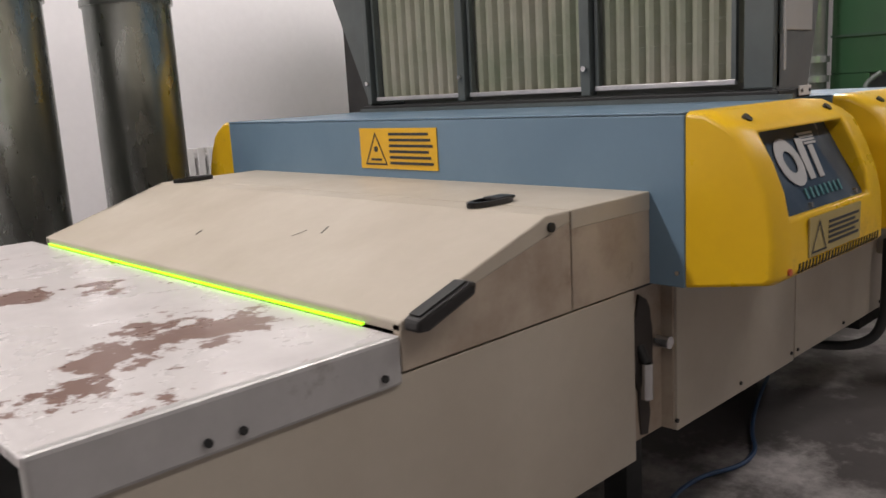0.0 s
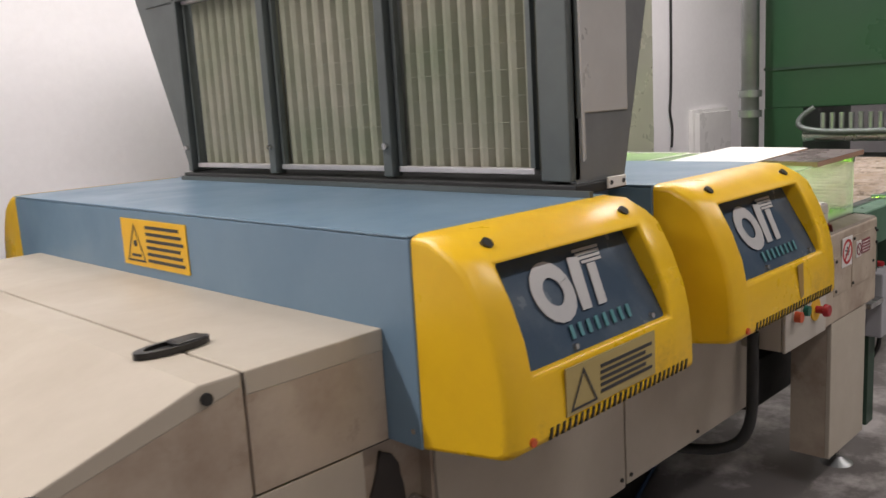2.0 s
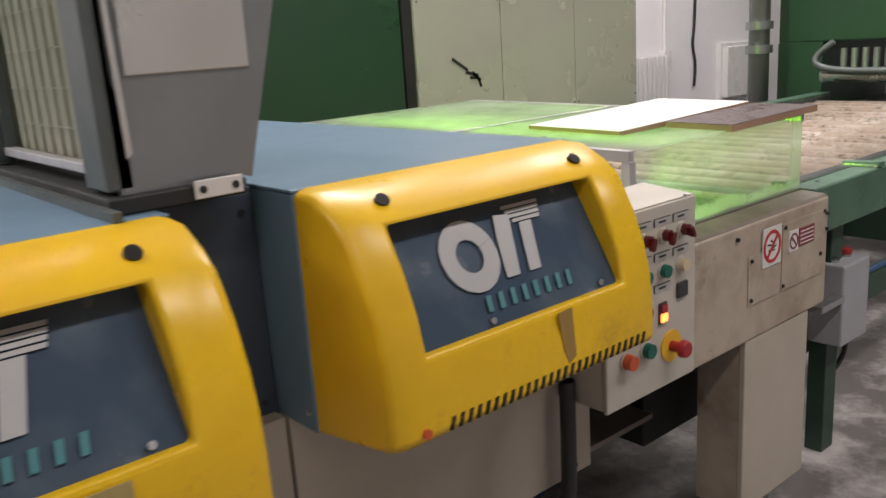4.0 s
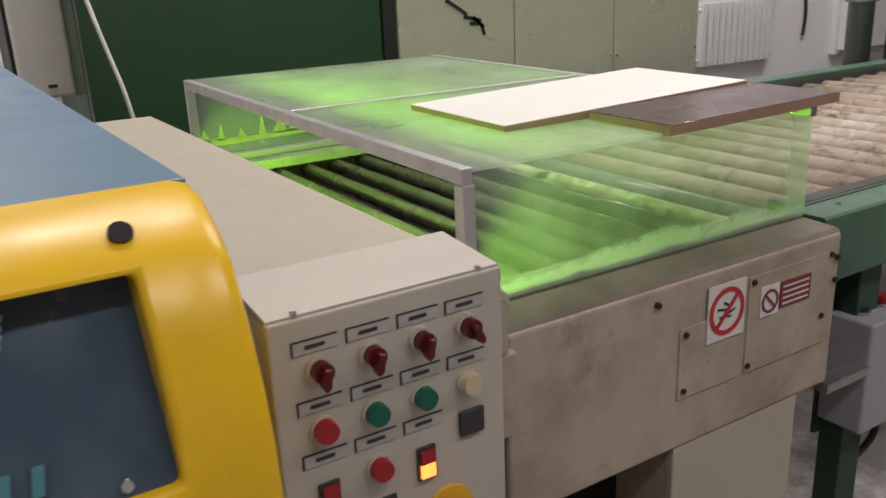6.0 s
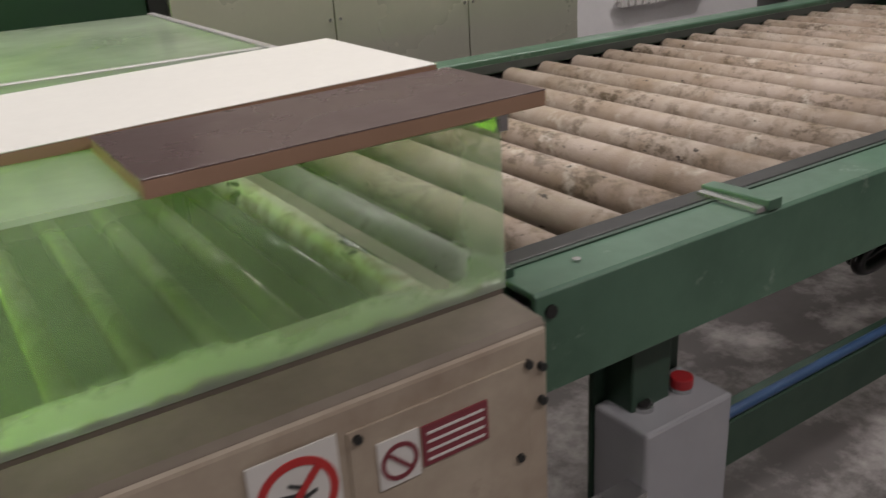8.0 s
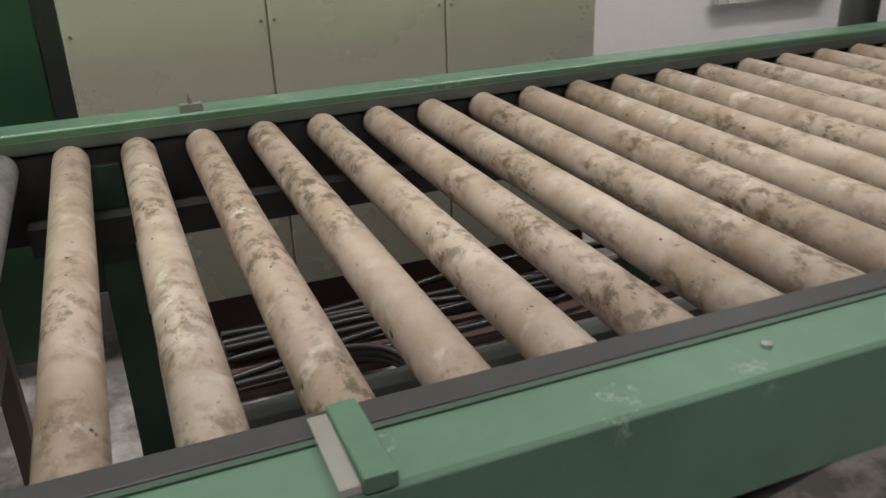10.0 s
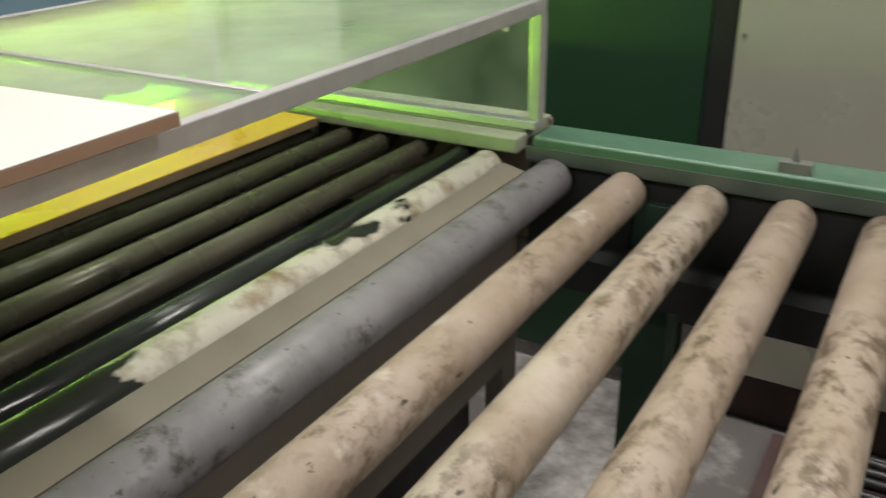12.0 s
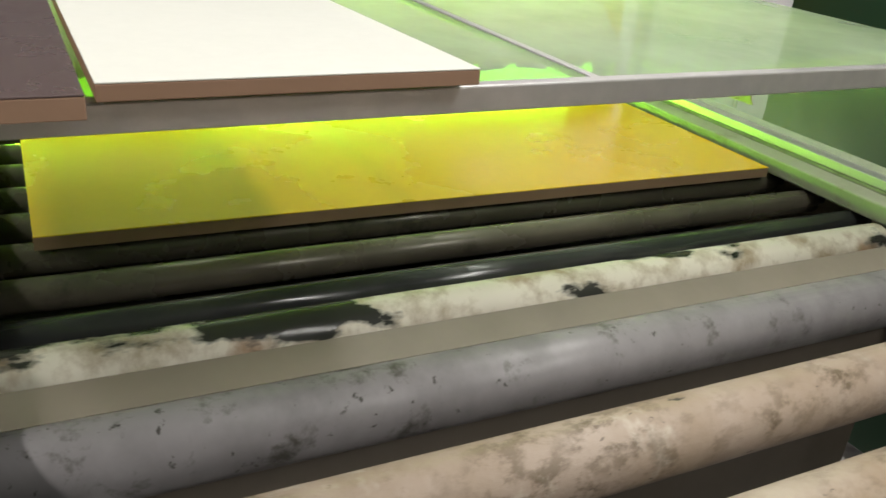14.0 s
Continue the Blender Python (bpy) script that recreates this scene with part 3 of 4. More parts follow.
def end_hood(label, warning):
    t = thing("end_hood", label, "hood", "yellow end hoods")
    w = 0.545
    shell = part("shell", hood_shell(0.0, w), "yellow", t, bevel=0.007, segments=3, smooth="angle")
    p = part("name_plate", prism([(-0.171, 1.186), (-0.073, 1.358), (-0.068, 1.356), (-0.166, 1.184)], "x", 0.058, 0.466), "navy", t, "dark blue name plate")
    # printed emblem in plain shapes
    plate_shape("emblem_ring", arc(0.136, 0.107, 0.052, 0.024, 20, 379, squash=1.04), "white_logo", p, 0.062)
    plate_shape("emblem_block", [(0.186, 0.062), (0.212, 0.062), (0.236, 0.152), (0.206, 0.156), (0.196, 0.12)], "white_logo", p, 0.062)
    plate_shape("emblem_block", [(0.232, 0.062), (0.256, 0.062), (0.275, 0.136), (0.25, 0.136)], "white_logo", p, 0.062)
    for k in range(4):
        z = 0.138 + 0.0075 * k
        plate_shape("emblem_stripe", [(0.238 - 0.004 * k, z), (0.296 + 0.002 * k, z), (0.2975 + 0.002 * k, z + 0.0052), (0.2395 - 0.004 * k, z + 0.0052)], "white_logo", p, 0.062)
    for k in range(8):
        x = 0.13 + 0.0235 * k
        plate_shape("caption_bar", [(x, 0.024), (x + 0.009, 0.024), (x + 0.013, 0.047), (x + 0.004, 0.047)], "teal_logo", p, 0.062)
    for x in (0.13, 0.36):
        o = on_plate(0.062 + x, 0.06)
        part("screw", tube(o + Vector((0, 0.004, 0)), o + Vector((0, -0.005, 0.002)), 0.005, 10), "steel", p)
    for x in (0.08, 0.462):
        part("fixing_hole", tube((x, -0.08, 1.372), (x, -0.0885, 1.3815), 0.0105, 16), "black", t, "dark fixing hole")
    part("screw", tube((0.045, -0.184, 1.092), (0.045, -0.1935, 1.092), 0.007, 12), "orange", t)
    for k in range(27):
        x = 0.085 + 0.0158 * k
        part("vent_slot", prism([(x, 1.082), (x + 0.006, 1.082), (x + 0.011, 1.1), (x + 0.005, 1.1)], "y", -0.1905, -0.187), "black", t)
    if not warning:
        part("grime_streak", prism([(0.30, 1.185), (0.33, 1.187), (0.338, 1.11), (0.322, 1.102), (0.312, 1.125)], "y", -0.1896, -0.188), "grime", t, "brown grime streak")
    if warning:
        q = part("warning_label", box(0.13, 0.39, -0.1872, -0.184, 1.116, 1.194), "sign_olive", t, "faded warning label", m=Matrix.Translation((0, -0.004, -0.012)))
        tri = [(0.138, 1.11), (0.212, 1.11), (0.175, 1.175)]
        cx, cz = 0.175, 1.131
        inner = [(cx + (a - cx) * 0.8, cz + (b - cz) * 0.8) for a, b in tri]
        bm = bmesh.new()
        a = [bm.verts.new((x, -0.1925, z)) for x, z in tri]
        b = [bm.verts.new((x, -0.1925, z)) for x, z in inner]
        for i in range(3):
            bm.faces.new((a[i], a[(i + 1) % 3], b[(i + 1) % 3], b[i]))
        part("pictogram", bm, "ink", q)
        for k in range(5):
            part("text_bar", box(0.222, 0.378 - 0.02 * (k % 2), -0.1925, -0.191, 1.118 + 0.0105 * k, 1.1235 + 0.0105 * k), "ink", q)
    return t


def oven_unit(x0, warning):
    t = thing("oven_module", "blue-grey painted lamp module of the curing oven", "machine", "oven lamp modules")
    part("casing", box(x0, x0 + 0.545, -0.196, 1.52, 1.045, 1.392), "blue", t, bevel=0.003)
    part("top_sheet", box(x0 - 0.001, x0 + 0.546, -0.1955, 1.5195, 1.3925, 1.3975), "blue", t, bevel=0.002)
    part("edge_screw", tube((x0 - 0.003, -0.18, 1.075), (x0 + 0.002, -0.18, 1.075), 0.005, 10), "steel", t)
    h = end_hood("moulded yellow end hood, blue name plate" + (" and faded warning label" if warning else " and smudges"), warning)
    h.matrix_world = pose(x0 + 0.003, -0.197, 0)
    copy_thing(h, pose(x0 + 0.547, 1.521, 0, 0, 0, 180))
    return t


oven_unit(6.0, True)
oven_unit(6.713, False)


def spacer_casing():
    t = thing("spacer_casing", "blue steel casing between the lamp modules, darkened for the shade there", "casing")
    # block that fills the shadow gap; its dark colour carries the shade
    part("shell", box(6.5465, 6.711, -0.09, 1.45, 1.04, 1.388), "navy_gap", t, bevel=0.003)
    part("top_sheet", box(6.5475, 6.71, -0.088, 1.448, 1.3885, 1.3935), "navy_gap", t, bevel=0.001)
    part("knob", tube((6.602, -0.09, 1.336), (6.602, -0.104, 1.336), 0.013, 18), "black", t, "round black knob")
    for z in (1.07, 1.36):
        part("screw", tube((6.69, -0.0885, z), (6.69, -0.094, z), 0.005, 10), "soot", t)
    return t


spacer_casing()


def warning_sign():
    t = thing("warning_sign", "yellow warning label with black triangle and text lines", "sign")
    X = 5.9985
    part("label", box(X - 0.0015, X + 0.001, 0.5, 0.81, 1.262, 1.372), "sign_yellow", t)
    bm = bmesh.new()
    tri = [(0.79, 1.272), (0.695, 1.272), (0.7425, 1.362)]
    cx, cz = 0.7425, 1.302
    a = [bm.verts.new((X - 0.0025, y, z)) for y, z in tri]
    b = [bm.verts.new((X - 0.0025, cx + (y - cx) * 0.84, cz + (z - cz) * 0.84)) for y, z in tri]
    for i in range(3):
        bm.faces.new((a[i], a[(i + 1) % 3], b[(i + 1) % 3], b[i]))
    part("triangle", bm, "ink", t)
    part("pictogram", tube((X - 0.001, 0.742, 1.315), (X - 0.003, 0.742, 1.315), 0.008, 14), "ink", t)
    part("pictogram", box(X - 0.003, X - 0.001, 0.72, 0.765, 1.284, 1.290), "ink", t)
    for k in range(6):
        part("text_bar", box(X - 0.003, X - 0.0012, 0.515 + 0.008 * (k % 3), 0.685, 1.275 + 0.0155 * k, 1.282 + 0.0155 * k), "ink", t)
    return t


warning_sign()


# ---- exhaust housing with pleated filters ----
def exhaust_housing():
    t = thing("exhaust_housing", "grey galvanised exhaust housing with three pleated filter panels", "exhaust housing")
    top = 2.6
    def wall(pts, th, name="side_wall", mat="duct"):
        bm = bmesh.new()
        f = bm.faces.new([bm.verts.new(p) for p in pts])
        bm.normal_update()
        r = bmesh.ops.extrude_face_region(bm, geom=[f])
        vs = [e for e in r["geom"] if isinstance(e, bmesh.types.BMVert)]
        bmesh.ops.translate(bm, verts=vs, vec=f.normal * th)
        return part(name, bm, mat, t)
    wall([(6.512, -0.145, 1.42), (6.675, -0.145, 1.42), (6.99, -0.145, top), (6.512, -0.145, top)], 0.012)
    # the far side wall has a darker grey than the near one
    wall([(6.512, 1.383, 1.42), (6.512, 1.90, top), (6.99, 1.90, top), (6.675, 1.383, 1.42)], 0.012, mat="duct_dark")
    wall([(6.675, -0.145, 1.42), (6.675, 1.383, 1.42), (6.99, 1.90, top), (6.99, -0.145, top)], -0.012, "back_wall")
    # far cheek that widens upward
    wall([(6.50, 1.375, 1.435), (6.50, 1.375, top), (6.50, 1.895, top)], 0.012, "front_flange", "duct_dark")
    part("base_rail", box(6.49, 6.67, -0.16, 1.40, 1.398, 1.42), "soot", t, "dark base rail", 0.003)
    part("base_lip", box(6.478, 6.4895, -0.2, 1.40, 1.398, 1.41), "duct_dark", t)
    ys = [-0.06, 0.40, 0.893, 1.365]
    part("post", box(6.495, 6.53, -0.145, -0.07, 1.425, top), "duct_dark", t, bevel=0.003)
    for y in ys[1:3]:
        part("post", box(6.495, 6.53, y - 0.016, y + 0.016, 1.425, top), "duct_dark", t, bevel=0.003)
    part("post", box(6.495, 6.53, 1.352, 1.375, 1.425, top), "duct_dark", t, bevel=0.003)
    for a, b in zip(ys, ys[1:]):
        y0, y1 = a + 0.02, b - 0.02
        p = part("filter_panel", box(6.556, 6.575, y0, y1, 1.44, 1.95), "filter", t, "greenish pleated filter fleece")
        n = 9
        for k in range(n):
            c0, c1 = y0 + (y1 - y0) * k / n, y0 + (y1 - y0) * (k + 1) / n
            part("pleat", prism([(6.558, c0), (6.54, c0 + (c1 - c0) * 0.25), (6.536, (c0 + c1) / 2), (6.542, c0 + (c1 - c0) * 0.8), (6.558, c1)], "z", 1.446, 1.945), "filter", p, smooth=False)
        for k in range(8):
            part("support_wire", tube((6.5345, y0 + 0.012, 1.49 + 0.056 * k), (6.5345, y1 - 0.012, 1.49 + 0.056 * k), 0.0006, 5), "filter", t)
        for z in (1.436, 1.945):
            part("filter_frame", box(6.512, 6.53, y0, y1, z, z + 0.014), "alu", t, bevel=0.002)
        for z in (1.445,):
            for y in (y0, y1 - 0.012):
                part("filter_frame", box(6.515, 6.53, y, y + 0.012, z, 1.95), "duct_dark", t)
        part("wing_nut", tube((6.485, b, 1.5), (6.497, b, 1.5), 0.008, 10), "steel", t)
    part("crossbar", box(6.495, 6.53, -0.145, 1.55, 1.955, 2.02), "duct_dark", t, bevel=0.003)
    part("upper_sheet", box(6.50, 6.515, -0.145, 1.6, 2.02, top), "duct_dark", t)
    part("name_label", box(6.535, 6.70, -0.149, -0.1455, 1.56, 1.8), "label_silver", t, "pale metal label plate", 0.002)
    part("label_strip", box(6.518, 6.53, -0.1495, -0.1455, 1.55, 1.82), "duct_dark", t)
    # narrow pale wedge along the front edge of the near side
    part("sealing_strip", prism([(6.514, 1.8), (6.519, 1.8), (6.526, 1.47), (6.519, 1.465)], "y", -0.162, -0.158), "label_silver", t, "narrow pale strip at the front edge of the side wall")
    part("bracket", box(6.595, 6.662, -0.166, -0.1605, 1.402, 1.426), "label_white", t, "small white bracket with two holes", 0.002)
    for x in (6.606, 6.651):
        part("bracket_hole", tube((x, -0.1675, 1.414), (x, -0.165, 1.414), 0.005, 10), "soot", t)
    return t


exhaust_housing()


# ---- control panel ----
def control_panel():
    t = thing("control_box", "light grey control box with selector knobs and push buttons", "control box")
    X0, X1, Y = 7.305, 7.587, -0.242
    part("housing", box(X0, X1, Y + 0.012, FRONT - 0.001, 0.877, 1.243), "panel_grey", t, bevel=0.004)
    part("front_plate", box(X0 - 0.002, X1 + 0.002, Y, Y + 0.01, 0.875, 1.248), "panel_grey", t, bevel=0.003)
    part("top_plate", prism([(Y + 0.004, 1.251), (FRONT, 1.262), (FRONT, 1.257), (Y + 0.004, 1.246)], "x", X0, X1), "panel_grey", t)
    cols = [7.353, 7.414, 7.475, 7.536]

    def selector(x, z, a):
        k = part("selector_knob", tube((x, Y, z), (x, Y - 0.008, z), 0.0145, 20), "panel_grey", t, "red selector knob on a grey collar")
        b = tube((x, Y - 0.007, z), (x, Y - 0.02, z), 0.0115, 18)
        part("knob_cap", b, "red_dark", k)
        part("pointer", prism([(-0.004, 0.008), (0.004, 0.008), (0.005, -0.012), (0, -0.018), (-0.005, -0.012)], "y", Y - 0.031, Y - 0.018), "red_dark", k, bevel=0.002,
             m=Matrix.Translation((x, 0, z)) @ pose(0, 0, 0, 0, a, 0))

    def button(x, z, mat, r=0.0135, h=0.012):
        k = part("push_button", tube((x, Y, z), (x, Y - 0.005, z), r + 0.0025, 20), "panel_grey", t)
        part("button_cap", tube((x, Y - 0.004, z), (x, Y - 0.004 - h, z), r, 20, r2=r * 0.93), mat, k)

    def tag(x, z, rows=1):
        k = part("name_tag", box(x - 0.025, x + 0.025, Y - 0.0016, Y + 0.001, z, z + 0.014), "label_silver", t)
        part("tag_edge", box(x - 0.0265, x - 0.025, Y - 0.0022, Y + 0.001, z - 0.001, z + 0.014), "ink", k)
        part("tag_edge", box(x - 0.0265, x + 0.025, Y - 0.0022, Y + 0.001, z + 0.014, z + 0.0152), "ink", k)
        part("text_bar", box(x - 0.012, x + 0.010, Y - 0.0026, Y - 0.0016, z + 0.005, z + 0.009), "ink", k)

    for x, a in zip(cols, (10, 14, 12, -25)):
        selector(x, 1.19, a)
        tag(x, 1.209)
        tag(x, 1.141)
    for x, mat in zip(cols, ("red", "green_btn", "green_btn", "ivory")):
        button(x, 1.119, mat)
    for x in cols[:3]:
        tag(x, 1.078)
    for x in cols[1:2]:
        button(x, 1.05, "red")
    for x, mat in ((cols[0], "red"), (cols[2], "lamp_on")):
        k = part("rocker_frame", box(x - 0.012, x + 0.012, Y - 0.004, Y + 0.001, 1.012, 1.054), "ink", t)
        part("rocker", box(x - 0.009, x + 0.009, Y - 0.008, Y - 0.003, 1.016, 1.032), mat, k)
        part("rocker", box(x - 0.009, x + 0.009, Y - 0.008, Y - 0.003, 1.034, 1.05), "red", k)
    k = part("counter", box(7.522, 7.556, Y - 0.006, Y + 0.001, 1.05, 1.082), "ink", t, "black square counter window", 0.002)
    button(7.358, 0.968, "orange", 0.0155, 0.018)
    button(7.42, 0.972, "green_btn", 0.0155, 0.014)
    for x in (7.358, 7.42):
        part("name_tag", box(x - 0.014, x + 0.014, Y - 0.0015, Y + 0.001, 0.99, 1.008), "ink", t)
    e = part("emergency_stop", tube((7.503, Y, 0.957), (7.503, Y - 0.004, 0.957), 0.033, 28), "sign_yellow", t, "red mushroom button on a yellow disc")
    part("stem", tube((7.503, Y - 0.003, 0.957), (7.503, Y - 0.03, 0.957), 0.011, 16), "red", e)
    part("mushroom", tube((7.503, Y - 0.026, 0.957), (7.503, Y - 0.042, 0.957), 0.019, 22, r2=0.016), "red", e, bevel=0.003)
    for x in (7.335, 7.56):
        part("screw", tube((x, Y + 0.006, 1.249), (x, Y + 0.006, 1.254), 0.004, 10), "steel", t)
    cable("conduit", [(7.285, -0.16, 0.93), (7.285, -0.16, 0.78), (7.283, -0.158, 0.66), (7.27, -0.12, 0.59), (7.22, -0.02, 0.57), (7.15, 0.1, 0.59)], 0.016, "soot", t, "dark ribbed cable conduit bending under the machine")
    return t


control_panel()


# ---- outfeed unit with acrylic box ----
def outfeed_unit():
    t = thing("outfeed_unit", "dirty beige steel outfeed unit with warning plates", "machine")
    x0, x1, y = 7.70, 8.488, -0.094
    part("front_panel", box(x0, x1, y, y + 0.02, 0.762, 1.078), "beige_dirty", t, bevel=0.008, segments=3)
    part("top_ledge", prism([(y + 0.004, 1.078), (y + 0.012, 1.084), (-0.01, 1.088), (-0.01, 1.076), (y + 0.004, 1.066)], "x", x0, x1), "ledge", t, "grimy sloping ledge", 0.002)
    part("back_panel", box(x0, x1, 1.48, 1.5, 0.775, 1.08), "beige_dirty", t)
    part("back_ledge", box(x0, x1, 1.37, 1.49, 1.066, 1.0875), "guard", t)
    part("end_panel", box(x0, x0 + 0.015, y + 0.02, 1.48, 0.8, 1.0), "beige_dirty", t)
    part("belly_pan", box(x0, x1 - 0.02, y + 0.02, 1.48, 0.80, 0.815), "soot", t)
    part("leg_panel", box(8.06, 8.40, y + 0.004, y + 0.02, 0.26, 0.762), "beige", t, bevel=0.003)
    part("leg_side", box(8.06, 8.075, y + 0.02, 0.05, 0.26, 0.762), "beige_dirty", t)
    part("leg_side", box(8.385, 8.40, y + 0.02, 0.05, 0.26, 0.762), "beige_dirty", t)
    for xx, yy in ((8.3, -0.03), (8.3, 1.4)):
        f = part("foot", tube((xx, yy, FLOOR), (xx, yy, FLOOR + 0.025), 0.06, 24, r2=0.018), "duct", t, "levelling foot on a threaded rod")
        part("rod", tube((xx, yy, FLOOR + 0.02), (xx, yy, 0.3), 0.009, 12), "steel", f)
    part("back_leg", box(7.95, 8.05, 1.35, 1.42, 0.33, 0.8), "green_dark", t)
    part("drip_tray", box(7.45, 7.95, 0.12, 0.6, 0.52, 0.535), "ledge", t, "grimy shelf under the unit")
    part("tray_post", box(7.46, 7.5, 0.56, 0.6, FLOOR, 0.52), "soot", t)
    part("tray_post", box(7.9, 7.94, 0.56, 0.6, FLOOR, 0.52), "soot", t)
    # added dark sheet: stands in for the shade in the opening behind the leg
    part("inner_panel", box(7.42, 8.05, 0.62, 0.63, FLOOR, 0.79), "soot", t, "dark sheet added to fill the shaded opening under the unit")
    part("end_skirt", box(8.492, 8.5, 0.03, 1.33, 0.62, 0.985), "plate", t, "taupe sheet closing the end under the rollers")
    part("end_post", box(8.46, 8.5, 1.27, 1.33, FLOOR, 0.62), "plate", t)
    # added dark block: deepens the shade seen between the rollers
    part("sump", box(7.95, 8.44, 0.15, 1.24, 0.42, 0.6), "soot", t, "dark block added to keep the space under the rollers in shade", 0.004)
    # access plate and two signs
    part("access_plate", box(8.055, 8.20, y - 0.003, y + 0.002, 0.86, 0.992), "beige_dirty", t, bevel=0.001)
    part("access_plate", box(8.225, 8.455, y - 0.003, y + 0.002, 0.86, 1.045), "beige_dirty", t, bevel=0.001)
    for x, z in ((8.068, 0.98), (8.068, 0.875), (8.235, 1.035), (8.232, 0.875), (8.44, 0.92), (8.455, 1.04), (8.475, 1.03), (8.475, 0.985), (8.0, 1.05)):
        part("screw", tube((x, y - 0.007, z), (x, y + 0.001, z), 0.0055, 10), "soot", t)
    s = part("prohibition_sign", box(8.118, 8.212, y - 0.0055, y - 0.003, 0.948, 1.052), "label_white", t, "white plate with a red prohibition ring")
    part("sign_ring", ring((8.165, y - 0.0055, 1.0), (0, -1, 0), 0.044, 0.035, 0.0012, 36), "red_print", s)
    part("sign_bar", box(-0.037, 0.037, -0.0012, 0, -0.004, 0.004), "red_print", s, m=Matrix.Translation((8.165, y - 0.0062, 1.0)) @ pose(0, 0, 0, 0, -48, 0))
    for dx, dz, l, a in ((-0.008, 0.004, 0.034, 12), (0.006, -0.004, 0.03, -18), (0.0, 0.012, 0.02, 30), (-0.004, -0.01, 0.03, 5)):
        part("pictogram", box(-l / 2, l / 2, -0.0008, 0, -0.002, 0.002), "ink", s, m=Matrix.Translation((8.165 + dx, y - 0.006, 1.0 + dz)) @ pose(0, 0, 0, 0, a, 0))
    q = part("small_sign", box(8.255, 8.305, y - 0.0055, y - 0.003, 0.962, 1.02), "label_white", t, "small round prohibition sign")
    part("sign_ring", ring((8.28, y - 0.0055, 0.99), (0, -1, 0), 0.0225, 0.0175, 0.0012, 28), "maroon", q)
    part("sign_bar", box(-0.018, 0.018, -0.0012, 0, -0.0022, 0.0022), "maroon", q, m=Matrix.Translation((8.28, y - 0.0062, 0.99)) @ pose(0, 0, 0, 0, 45, 0))
    q = part("text_sign", box(8.309, 8.395, y - 0.0055, y - 0.003, 0.968, 1.018), "maroon", t, "maroon plate with lines of text")
    for k in range(4):
        part("text_bar", box(8.315, 8.389, y - 0.0064, y - 0.0055, 0.974 + 0.011 * k, 0.977 + 0.011 * k), "label_white", q)
    part("end_plate", box(7.662, 7.738, y + 0.013, y + 0.055, 0.93, 1.072), "beige_dirty", t, "folded sheet closing the corner gap", 0.002)
    part("sill_plate", box(7.72, 8.498, 0.002, 0.0215, 1.066, 1.0872), "ledge", t, "grimy sill under the front pane", 0.002)
    return t


outfeed_unit()


